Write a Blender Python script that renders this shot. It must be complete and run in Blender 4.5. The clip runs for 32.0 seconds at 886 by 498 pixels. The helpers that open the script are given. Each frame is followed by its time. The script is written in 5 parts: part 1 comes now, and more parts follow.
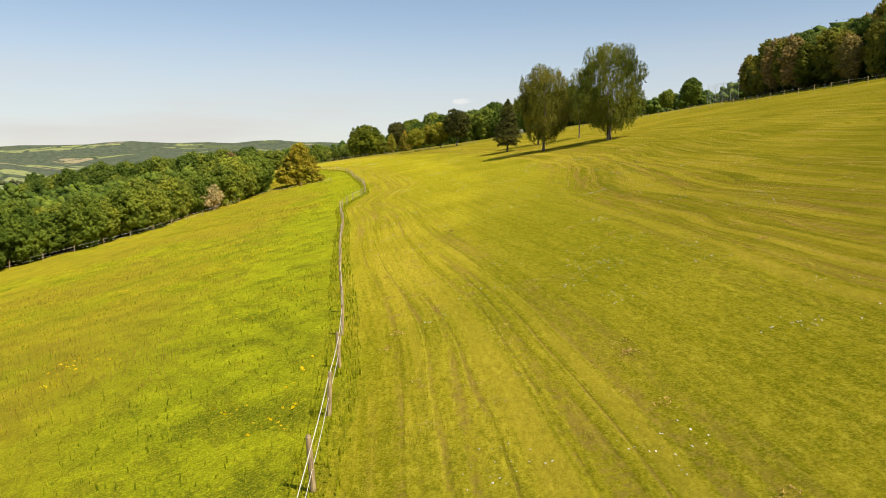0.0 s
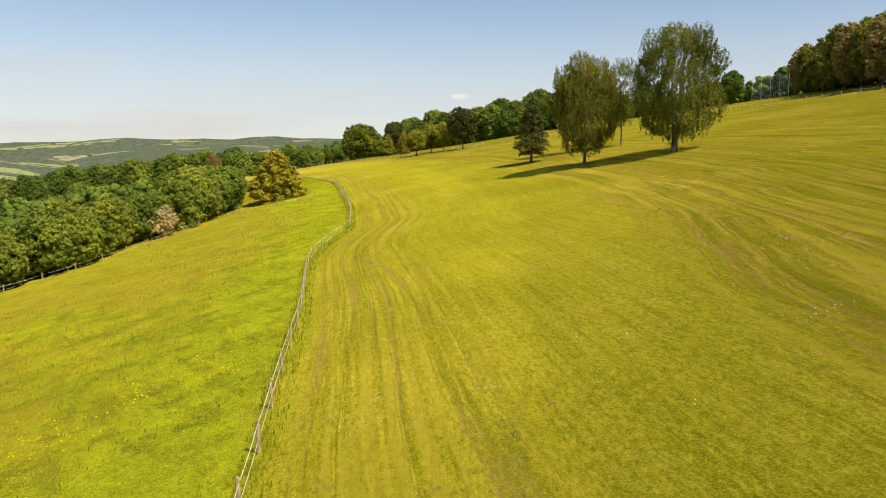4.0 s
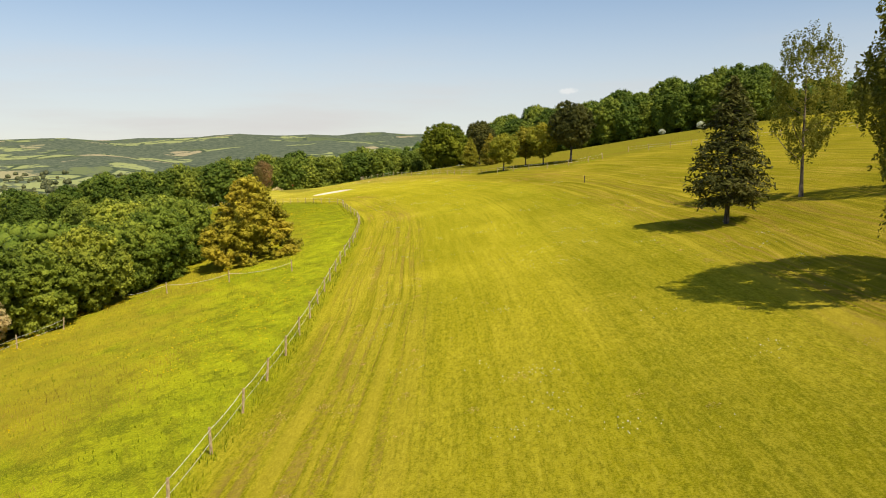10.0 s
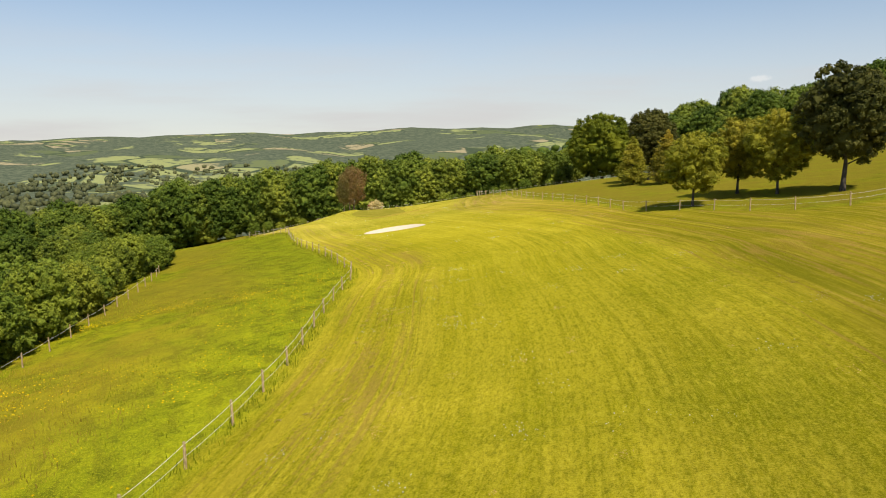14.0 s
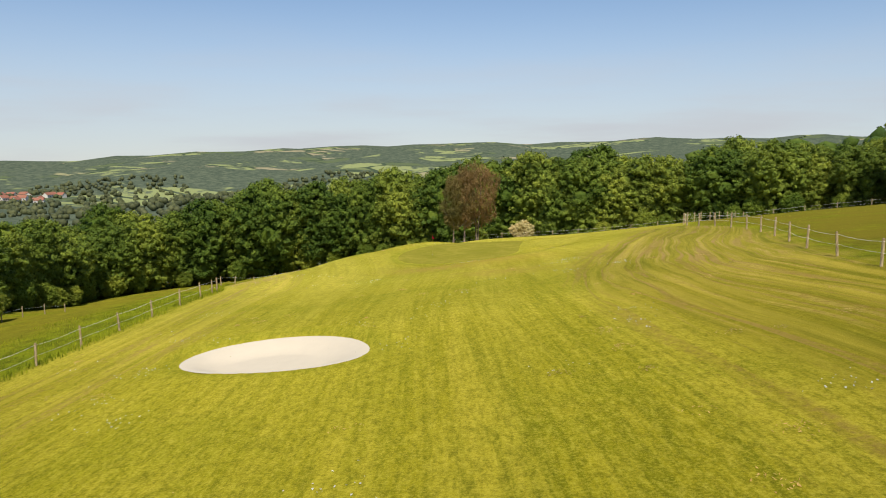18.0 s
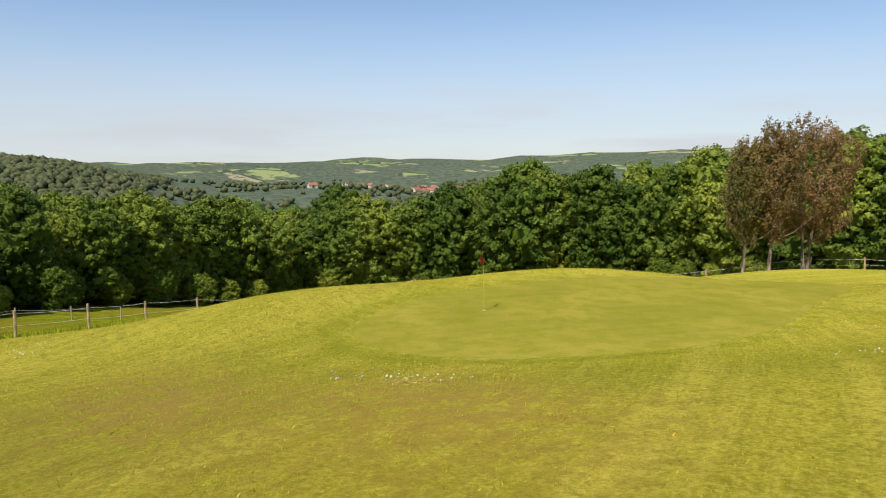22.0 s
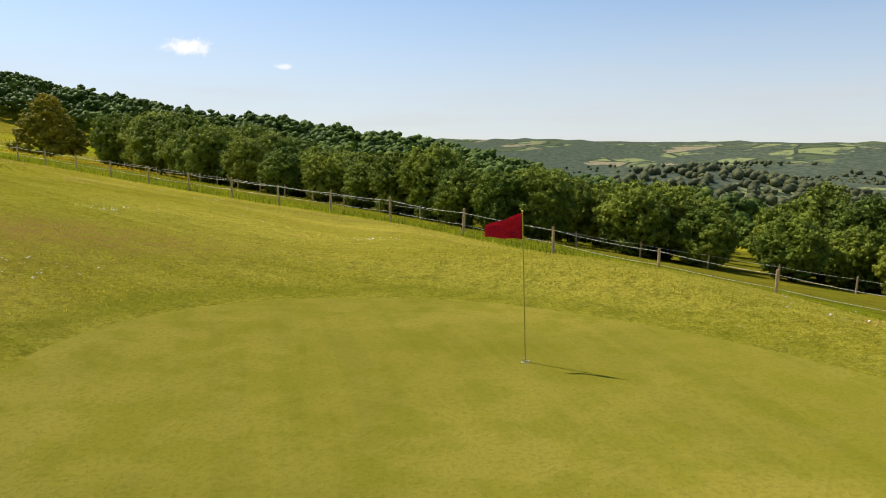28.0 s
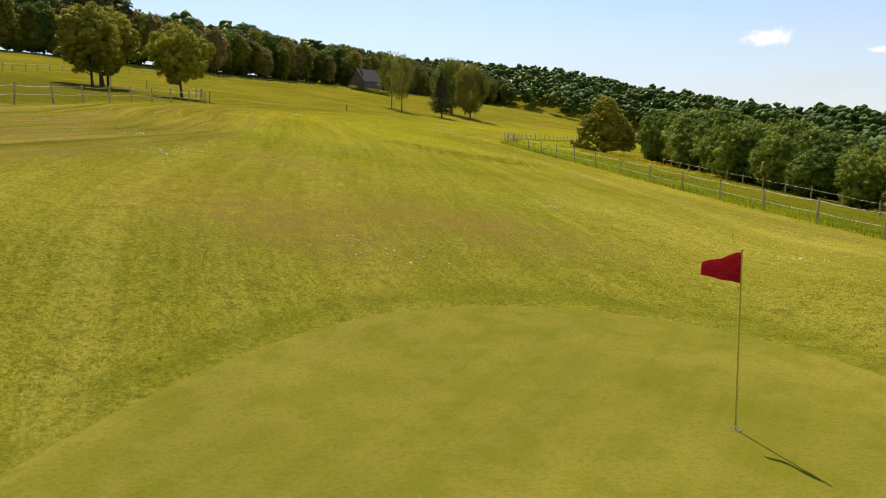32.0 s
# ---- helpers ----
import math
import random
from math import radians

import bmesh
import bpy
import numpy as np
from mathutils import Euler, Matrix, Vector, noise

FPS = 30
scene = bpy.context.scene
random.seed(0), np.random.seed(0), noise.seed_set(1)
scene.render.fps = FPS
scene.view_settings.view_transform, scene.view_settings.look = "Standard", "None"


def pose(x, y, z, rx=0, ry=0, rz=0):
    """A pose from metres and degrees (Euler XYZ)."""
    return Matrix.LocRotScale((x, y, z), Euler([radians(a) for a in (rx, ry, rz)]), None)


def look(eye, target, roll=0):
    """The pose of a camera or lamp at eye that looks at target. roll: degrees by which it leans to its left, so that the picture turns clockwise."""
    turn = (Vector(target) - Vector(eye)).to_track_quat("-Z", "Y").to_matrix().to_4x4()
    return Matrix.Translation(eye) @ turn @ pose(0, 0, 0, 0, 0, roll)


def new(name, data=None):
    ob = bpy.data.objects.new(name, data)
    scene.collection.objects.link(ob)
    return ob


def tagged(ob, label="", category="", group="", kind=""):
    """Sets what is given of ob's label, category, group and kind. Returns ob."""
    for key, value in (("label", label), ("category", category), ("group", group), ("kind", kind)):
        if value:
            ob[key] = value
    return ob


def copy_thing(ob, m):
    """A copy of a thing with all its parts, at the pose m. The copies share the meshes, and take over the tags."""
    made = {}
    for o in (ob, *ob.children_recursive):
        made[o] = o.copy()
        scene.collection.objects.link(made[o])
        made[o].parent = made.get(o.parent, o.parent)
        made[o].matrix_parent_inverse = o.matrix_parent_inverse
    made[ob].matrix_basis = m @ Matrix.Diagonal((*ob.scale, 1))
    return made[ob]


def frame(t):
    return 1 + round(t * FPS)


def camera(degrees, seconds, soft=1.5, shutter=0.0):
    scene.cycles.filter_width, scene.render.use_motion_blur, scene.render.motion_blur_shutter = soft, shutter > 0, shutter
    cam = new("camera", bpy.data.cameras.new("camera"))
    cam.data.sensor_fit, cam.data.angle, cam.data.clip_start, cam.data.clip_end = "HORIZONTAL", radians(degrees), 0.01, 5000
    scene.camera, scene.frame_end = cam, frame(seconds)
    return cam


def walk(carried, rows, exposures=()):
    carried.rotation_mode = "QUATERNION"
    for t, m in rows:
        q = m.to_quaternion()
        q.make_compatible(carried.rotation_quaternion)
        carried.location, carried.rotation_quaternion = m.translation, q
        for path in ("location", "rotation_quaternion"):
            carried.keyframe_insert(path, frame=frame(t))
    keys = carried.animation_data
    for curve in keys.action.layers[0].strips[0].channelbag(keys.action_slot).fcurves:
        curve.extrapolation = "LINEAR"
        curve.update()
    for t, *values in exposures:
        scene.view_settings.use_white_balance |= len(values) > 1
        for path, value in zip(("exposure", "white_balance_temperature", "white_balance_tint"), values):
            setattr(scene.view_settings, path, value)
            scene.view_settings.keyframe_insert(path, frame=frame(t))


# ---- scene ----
# Camera: seconds, eye x y z in metres, yaw, pitch and roll in degrees.
cam = camera(63.7, 32.0, soft=1.0)
PATH = [
    (0.0, 18.06, 15.99, 10.66, -0.29, -8.12, 0.03),
    (0.5, 17.88, 19.54, 11.03, -0.32, -8.13, 0.03),
    (1.0, 17.74, 23.32, 11.47, -0.37, -8.16, 0.06),
    (1.5, 17.56, 27.32, 11.86, -0.42, -8.17, 0.14),
    (2.0, 17.31, 31.53, 12.16, -0.43, -8.21, 0.11),
    (2.5, 17.03, 35.74, 12.41, -0.44, -8.26, 0.04),
    (3.0, 16.80, 39.84, 12.73, -0.43, -8.29, -0.08),
    (3.5, 16.68, 44.03, 13.01, -0.42, -8.40, -0.16),
    (5.5, 16.11, 61.77, 14.28, 0.08, -8.63, 0.25),
    (6.0, 16.03, 67.19, 14.61, 0.35, -8.68, 0.24),
    (6.5, 16.07, 72.84, 14.98, 0.65, -8.71, 0.22),
    (7.0, 16.29, 78.42, 15.34, 1.09, -8.74, 0.23),
    (7.5, 16.59, 84.31, 15.62, 1.86, -8.75, 0.25),
    (8.0, 16.98, 90.58, 15.79, 2.96, -8.76, 0.23),
    (8.5, 17.42, 97.02, 15.96, 4.01, -8.82, 0.14),
    (9.0, 17.93, 103.81, 16.12, 5.13, -8.82, 0.08),
    (9.5, 18.31, 110.65, 16.29, 6.44, -8.84, -0.04),
    (10.0, 18.66, 117.61, 16.53, 8.06, -8.85, -0.12),
    (10.5, 18.84, 124.93, 16.71, 9.85, -8.89, -0.17),
    (11.0, 18.87, 133.07, 16.88, 11.68, -8.93, -0.24),
    (11.5, 18.75, 142.46, 17.19, 13.37, -9.05, -0.35),
    (12.0, 18.17, 151.96, 17.46, 14.85, -9.15, -0.37),
    (12.5, 17.37, 162.32, 17.63, 16.46, -9.20, -0.46),
    (13.0, 16.23, 172.82, 17.82, 18.17, -9.35, -0.52),
    (13.5, 15.01, 183.64, 17.89, 20.16, -9.39, -0.47),
    (15.5, 5.48, 230.58, 16.38, 27.04, -9.13, -0.47),
    (16.0, 3.11, 240.60, 15.47, 29.83, -9.00, -0.41),
    (16.5, 0.35, 250.56, 14.47, 32.69, -8.89, -0.41),
    (17.0, -3.02, 260.71, 13.48, 35.52, -8.81, -0.31),
    (17.5, -6.83, 269.95, 12.55, 38.18, -8.60, -0.21),
    (18.0, -10.58, 278.79, 11.55, 40.98, -8.38, -0.23),
    (18.5, -13.75, 286.78, 10.52, 43.76, -8.27, -0.14),
    (19.0, -17.18, 294.29, 9.83, 46.83, -8.17, -0.11),
    (19.5, -21.07, 300.72, 9.05, 50.99, -8.17, -0.05),
    (20.0, -24.49, 305.79, 8.56, 54.50, -8.18, 0.03),
    (20.5, -27.84, 310.86, 8.05, 57.65, -8.25, 0.07),
    (21.0, -31.01, 316.03, 7.36, 61.61, -8.21, 0.03),
    (21.5, -33.96, 320.65, 6.60, 66.69, -8.19, 0.01),
    (22.0, -36.62, 324.87, 5.83, 72.06, -8.14, -0.07),
    (22.5, -39.31, 328.54, 5.16, 77.53, -8.19, -0.11),
    (23.0, -41.49, 331.37, 4.67, 83.93, -8.30, -0.06),
    (23.5, -43.47, 333.72, 4.22, 92.16, -8.52, -0.15),
    (24.0, -45.52, 335.89, 3.85, 101.21, -8.63, -0.23),
    (24.5, -47.21, 337.75, 3.58, 109.76, -8.62, -0.21),
    (25.0, -48.90, 338.92, 3.46, 117.90, -8.57, -0.23),
    (25.5, -50.28, 340.21, 3.35, 126.68, -8.59, -0.28),
    (26.0, -51.60, 340.59, 3.21, 135.07, -8.58, -0.40),
    (26.5, -53.11, 341.15, 3.13, 143.20, -8.66, -0.38),
    (28.5, -57.56, 343.65, 3.10, 173.80, -8.50, -0.39),
    (29.0, -58.44, 343.86, 3.10, 180.42, -8.49, -0.40),
    (29.5, -59.26, 344.00, 3.10, 187.10, -8.51, -0.42),
    (30.0, -60.00, 344.06, 3.12, 193.61, -8.43, -0.48),
    (30.5, -60.57, 344.01, 3.16, 199.64, -8.47, -0.53),
    (31.0, -61.04, 344.00, 3.19, 204.56, -8.43, -0.62),
    (31.5, -61.34, 343.76, 3.22, 207.68, -8.49, -0.71),
    (32.0, -61.00, 342.65, 3.42, 209.77, -8.54, -0.77),
]
EXPOSURES = [(0, 0.46, 7150, 11), (13, 0.38, 7000, 11), (16, 0.3, 6750, 11), (19, 0.2, 6250, 10), (22, 0.4, 6250, 10), (25, 0.44, 6250, 10), (29, 0.46, 6700, 11), (32, 0.52, 6850, 11)]
walk(cam, [(t, pose(x, y, z, 90 + pitch, 0, yaw) @ pose(0, 0, 0, 0, 0, roll)) for t, x, y, z, yaw, pitch, roll in PATH], EXPOSURES)

# ==== world ====
SUN_TO = Vector((0.40, -0.41, 0.82)).normalized()
world = bpy.data.worlds.new("world")
scene.world = world
world.use_nodes = True
wn, wl = world.node_tree.nodes, world.node_tree.links
sky = wn.new("ShaderNodeTexSky")
sky.sky_type, sky.sun_disc = "NISHITA", False
sky.sun_elevation = math.asin(SUN_TO.z)
sky.sun_rotation = math.atan2(SUN_TO.x, SUN_TO.y)
sky.altitude, sky.air_density, sky.dust_density, sky.ozone_density = 200, 1.0, 0.6, 1.0
way = wn.new("ShaderNodeTexCoord").outputs["Generated"]
# the land falls away from the eye: the pale band of the sky goes on a little below the level
lower = wn.new("ShaderNodeVectorMath")
lower.operation = "ADD"
lower.inputs[1].default_value = (0, 0, 0.05)
wl.new(way, lower.inputs[0])
wl.new(lower.outputs[0], sky.inputs["Vector"])
# thin streaks of high cloud, thicker towards the horizon
flat = wn.new("ShaderNodeMapping")
flat.inputs["Scale"].default_value = (1.6, 1.6, 14.0)
wl.new(way, flat.inputs["Vector"])
veil = wn.new("ShaderNodeTexNoise")
veil.inputs["Scale"].default_value, veil.inputs["Detail"].default_value, veil.inputs["Roughness"].default_value = 1.7, 6, 0.55
wl.new(flat.outputs[0], veil.inputs["Vector"])
thick = wn.new("ShaderNodeMapRange")
thick.interpolation_type = "SMOOTHSTEP"
for i, v in enumerate((0, 0.4, 0.75, 0.6, 0.9)):
    if i:
        thick.inputs[i].default_value = v
wl.new(veil.outputs["Fac"], thick.inputs[0])
high = wn.new("ShaderNodeSeparateXYZ")
wl.new(way, high.inputs[0])
fade = wn.new("ShaderNodeMapRange")
fade.interpolation_type = "SMOOTHSTEP"
for i, v in enumerate((0, 0.2, 0.0, 0.0, 1.0)):
    if i:
        fade.inputs[i].default_value = v
wl.new(high.outputs[2], fade.inputs[0])
both = wn.new("ShaderNodeMath")
both.operation = "MULTIPLY"
wl.new(thick.outputs[0], both.inputs[0])
wl.new(fade.outputs[0], both.inputs[1])
clouded = wn.new("ShaderNodeMix")
clouded.data_type = "RGBA"
clouded.inputs[7].default_value = (4.5, 4.55, 4.75, 1)
wl.new(both.outputs[0], clouded.inputs[0])
wl.new(sky.outputs[0], clouded.inputs[6])
# a few small fair-weather clouds low in the sky
fluff = wn.new("ShaderNodeTexNoise")
fluff.inputs["Scale"].default_value, fluff.inputs["Detail"].default_value, fluff.inputs["Roughness"].default_value = 70, 7, 0.68
wl.new(way, fluff.inputs["Vector"])
sky_now = clouded.outputs[2]
for puff_at, puff_size, puff_k in (((0.098, -0.988, 0.122), 0.034, 0.75), ((-0.02, -0.992, 0.1), 0.014, 0.6), ((-0.841, -0.533, 0.091), 0.018, 0.22), ((-0.746, -0.66, 0.084), 0.016, 0.25), ((-0.76, -0.645, 0.07), 0.014, 0.25), ((0.03, 0.996, 0.062), 0.014, 0.3)):
    off = wn.new("ShaderNodeVectorMath")
    off.operation = "SUBTRACT"
    off.inputs[1].default_value = puff_at
    wl.new(way, off.inputs[0])
    wide = wn.new("ShaderNodeVectorMath")
    wide.operation = "MULTIPLY"
    wide.inputs[1].default_value = (1, 1, 3.2)
    wl.new(off.outputs[0], wide.inputs[0])
    far_off = wn.new("ShaderNodeVectorMath")
    far_off.operation = "LENGTH"
    wl.new(wide.outputs[0], far_off.inputs[0])
    ragged = wn.new("ShaderNodeMath")
    ragged.operation = "MULTIPLY_ADD"
    ragged.inputs[1].default_value = -2.2 * puff_size
    wl.new(fluff.outputs["Fac"], ragged.inputs[0])
    wl.new(far_off.outputs["Value"], ragged.inputs[2])
    mask = wn.new("ShaderNodeMapRange")
    mask.interpolation_type = "SMOOTHSTEP"
    mask.inputs[1].default_value, mask.inputs[2].default_value, mask.inputs[3].default_value, mask.inputs[4].default_value = 0.05 * puff_size, -0.75 * puff_size, 0.0, puff_k
    wl.new(ragged.outputs[0], mask.inputs[0])
    cloud = wn.new("ShaderNodeMix")
    cloud.data_type = "RGBA"
    cloud.inputs[7].default_value = (7.6, 7.4, 7.3, 1)
    wl.new(mask.outputs[0], cloud.inputs[0])
    wl.new(sky_now, cloud.inputs[6])
    sky_now = cloud.outputs[2]
wl.new(sky_now, wn["Background"].inputs[0])
wn["Background"].inputs[1].default_value = 0.108
sun = new("sun", bpy.data.lights.new("sun", "SUN"))
sun.data.energy, sun.data.angle, sun.data.color = 4.2, radians(0.5), (1.0, 0.93, 0.8)
sun.matrix_world = look((0, 0, 300), Vector((0, 0, 300)) - SUN_TO)


# ==== ground form ====
RELIEF = [2.35, 6.68, 1.01, -1.9, -0.66, 11.04, -3.35, -0.63, 0.95, -0.05, -1.06, -0.05, -0.37, 0.51, 0.23]
BUNKER = (-35.6, 296.4, 4.9, 3.05)
GREEN = (-60.75, 341.15, 6.3, 12.5, 0.3)
# low grassed mounds round the green: x, y, height, reach along x and y
MOUNDS = [(-65.2, 326.5, 0.78, 7.0, 6.5), (-69.8, 341.7, 0.53, 3.5, 7.0), (-62.0, 317.3, 0.36, 2.2, 7.0), (-65.5, 350.7, 0.71, 5.8, 4.6)]


def soft_clamp(v, lo, hi, s):
    return lo + s * np.logaddexp(0, (v - lo) / s) - s * np.logaddexp(0, (v - hi) / s)


def ramp(a, b, v):
    q = np.clip((v - a) / (b - a), 0, 1)
    return q * q * (3 - 2 * q)


def bunker_r(x, y):
    bx, by, ba, bb = BUNKER
    a = np.arctan2((y - by) / bb, (x - bx) / ba)
    return np.hypot((x - bx) / ba, (y - by) / bb) / (1 + 0.05 * np.sin(2 * a + 0.6) + 0.035 * np.sin(3 * a + 2))


def green_r(x, y):
    gx, gy, ga, gb, turn = GREEN
    c, s = math.cos(turn), math.sin(turn)
    u, v = (x - gx) * c + (y - gy) * s, -(x - gx) * s + (y - gy) * c
    a = np.arctan2(v / gb, u / ga)
    return np.hypot(u / ga, v / gb) / (1 - 0.132 * np.sin(2 * a + 1.0) - 0.083 * np.sin(3 * a) + 0.029 * np.cos(3 * a))


def near_height(x0, y0):
    x, y = soft_clamp(x0, -100, 110, 10), soft_clamp(y0, 20, 425, 12)
    u, v = (x + 10) / 60, (y - 200) / 140
    k, h = 0, 0.0
    for i in range(5):
        for j in range(5 - i):
            h = h + RELIEF[k] * u**i * v**j
            k += 1
    h = h + 0.17 * (soft_clamp(x0, -420, 0, 20) - soft_clamp(x0, -100, 0, 20))
    h = h + 0.14 * (soft_clamp(x0, 0, 240, 20) - soft_clamp(x0, 0, 110, 20)) - 0.06 * (soft_clamp(y0, 425, 900, 30) - 425)
    h = h + 0.55 * np.exp(-(((x0 + 66) / 14) ** 2) - ((y0 - 309) / 14) ** 2) + 0.6 * np.exp(-(((x0 + 76) / 6.5) ** 2) - ((y0 - 328) / 6.5) ** 2) + 1.4 * np.exp(-(((x0 + 86) / 15) ** 2) - ((y0 - 373) / 17) ** 2)
    g = np.exp(-((((x + 60.5) / 10.5) ** 2 + ((y - 339.5) / 15.5) ** 2) ** 2))
    h = h * (1 - g) + g * (0.012 * (x + 60) - 0.03 * soft_clamp(y - 336, 0, 99, 2))
    for mx, my, mh, ma, mb in MOUNDS:
        h = h + mh * np.exp(-(((x0 - mx) / ma) ** 2) - ((y0 - my) / mb) ** 2) * ramp(1.03, 1.33, green_r(x0, y0))
    # the sand lies in a hollow behind a low lip
    h = h + 3.6 * np.exp(-(((x0 - 72) / 45) ** 2 + ((y0 - 398) / 60) ** 2)) + 13 * ramp(0, -85, y0)
    # the bank falls away steeply to the fence behind the green
    h = h - 0.9 * ramp(-83, -90, x0) * ramp(322, 332, y0) * (1 - ramp(366, 378, y0))
    h = h - 2.2 * ramp(-90, -112, x0) * ramp(305, 325, y0) * (1 - ramp(378, 400, y0)) * (1 - ramp(-260, -400, x0))
    br = bunker_r(x0, y0)
    h = h - 0.5 * (1 - ramp(0.5, 1.02, br)) + 0.38 * np.exp(-(((br - 1.25) / 0.2) ** 2)) * ramp(-0.5, 2.5, y0 - BUNKER[1] - 0.35 * (x0 - BUNKER[0]))
    return h


# skyline of the distance: compass turn in degrees from +y to the left, degrees above the level of the eye
SKYLINE = [(-180, 1.0), (-90, 1.5), (-30, 0.5), (0, 0.4), (12, 0.35), (25, 0.3), (32, 0.0), (45, -0.15), (50, -0.4), (56, -0.5), (64, -0.95), (69, -1.25), (72, -1.1), (76, -1.05), (79, -1.45), (87, -1.4), (96, -1.25), (112, -0.9), (124, -0.8), (133, -0.5), (150, -0.2), (165, 0.0), (180, 1.0)]


def ground_height(x, y):
    x, y = np.asarray(x, float), np.asarray(y, float)
    h = near_height(x, y)
    dx, dy = x + 20, y - 200
    r = np.hypot(dx, dy)
    az = np.degrees(np.arctan2(-dx, dy))
    level = 12 + r * np.tan(np.radians(np.interp(az, [a for a, _ in SKYLINE], [b for _, b in SKYLINE])))
    valley = -95 + 12 * np.sin(x / 310 + 1) * np.cos(y / 270) + 0.008 * r
    # a wooded hill across the valley
    hill = 98 * np.exp(-(((az - 102) / np.where(az > 102, 12.0, 14.0)) ** 4)) * (1 - 0.24 * ramp(107, 90, az)) * np.exp(-(((r - 1150) / 330) ** 2)) + 55 * np.exp(-(((az - 141) / 14) ** 2)) * np.exp(-(((r - 800) / 260) ** 2))
    bumps = 16 * np.sin(x / 190 + 2.1) * np.sin(y / 230) + 9 * np.sin(x / 83 + y / 121)
    far = valley + hill + (level - valley) * ramp(1500, 3600, r) + bumps * ramp(700, 1400, r) * (1 - ramp(2600, 3500, r))
    far = far + (9 * np.sin(x / 150 + 0.7) * np.sin(y / 190 + 1) + 6 * np.sin(x / 67 + y / 93) + 3 * np.sin(x / 31 - y / 43)) * ramp(2500, 3200, r)
    far = np.where(r > 3600, level - 0.05 * (r - 3600), far)
    open_side = ramp(20, 50, az) * (1 - ramp(158, 176, az))
    k_open = ramp(240, 760, r)
    k_hill = ramp(900, 2200, r)
    k = k_open * open_side + k_hill * (1 - open_side)
    return h * (1 - k) + far * k


def hz(x, y):
    return float(ground_height(x, y))


# ==== materials ====
def material(name):
    m = bpy.data.materials.new(name)
    m.use_nodes = True
    return m, m.node_tree.nodes, m.node_tree.links, m.node_tree.nodes["Principled BSDF"]


def mix(n, l, fac, a, b, mode="MIX"):
    q = n.new("ShaderNodeMix")
    q.data_type, q.blend_type = "RGBA", mode
    for sock, v in ((q.inputs[0], fac), (q.inputs[6], a), (q.inputs[7], b)):
        if isinstance(v, bpy.types.NodeSocket):
            l.new(v, sock)
        elif isinstance(v, (int, float)):
            sock.default_value = v
        else:
            sock.default_value = (*v, 1)
    return q.outputs[2]


def noise_tex(n, l, vec, scale, detail=4, rough=0.6):
    q = n.new("ShaderNodeTexNoise")
    q.inputs["Scale"].default_value, q.inputs["Detail"].default_value, q.inputs["Roughness"].default_value = scale, detail, rough
    if vec is not None:
        l.new(vec, q.inputs["Vector"])
    return q.outputs["Fac"]


def curve(n, l, v, a, b, c=0.0, d=1.0):
    q = n.new("ShaderNodeMapRange")
    q.interpolation_type = "SMOOTHSTEP"
    for i, w in enumerate((v, a, b, c, d)):
        if isinstance(w, bpy.types.NodeSocket):
            l.new(w, q.inputs[i])
        else:
            q.inputs[i].default_value = w
    return q.outputs[0]


def calc(n, l, op, a, b=0.0):
    q = n.new("ShaderNodeMath")
    q.operation = op
    for i, w in enumerate((a, b)):
        if isinstance(w, bpy.types.NodeSocket):
            l.new(w, q.inputs[i])
        else:
            q.inputs[i].default_value = w
    return q.outputs[0]


def bump(n, l, bsdf, v, strength, distance):
    q = n.new("ShaderNodeBump")
    q.inputs["Strength"].default_value, q.inputs["Distance"].default_value = strength, distance
    l.new(v, q.inputs["Height"])
    l.new(q.outputs[0], bsdf.inputs["Normal"])


def plain(name, colour, rough=0.8, vary=0.25, scale=3.0, metal=0.0, relief=0.003):
    m, n, l, b = material(name)
    pos = n.new("ShaderNodeTexCoord").outputs["Object"]
    f = noise_tex(n, l, pos, scale)
    f2 = noise_tex(n, l, pos, scale * 9)
    dark = tuple(c * (1 - vary) for c in colour)
    light = tuple(min(1, c * (1 + vary)) for c in colour)
    c1 = mix(n, l, f, dark, light)
    l.new(mix(n, l, 0.35, c1, mix(n, l, f2, dark, light)), b.inputs["Base Color"])
    b.inputs["Roughness"].default_value, b.inputs["Metallic"].default_value = rough, metal
    bump(n, l, b, f2, 0.6, relief)
    return m


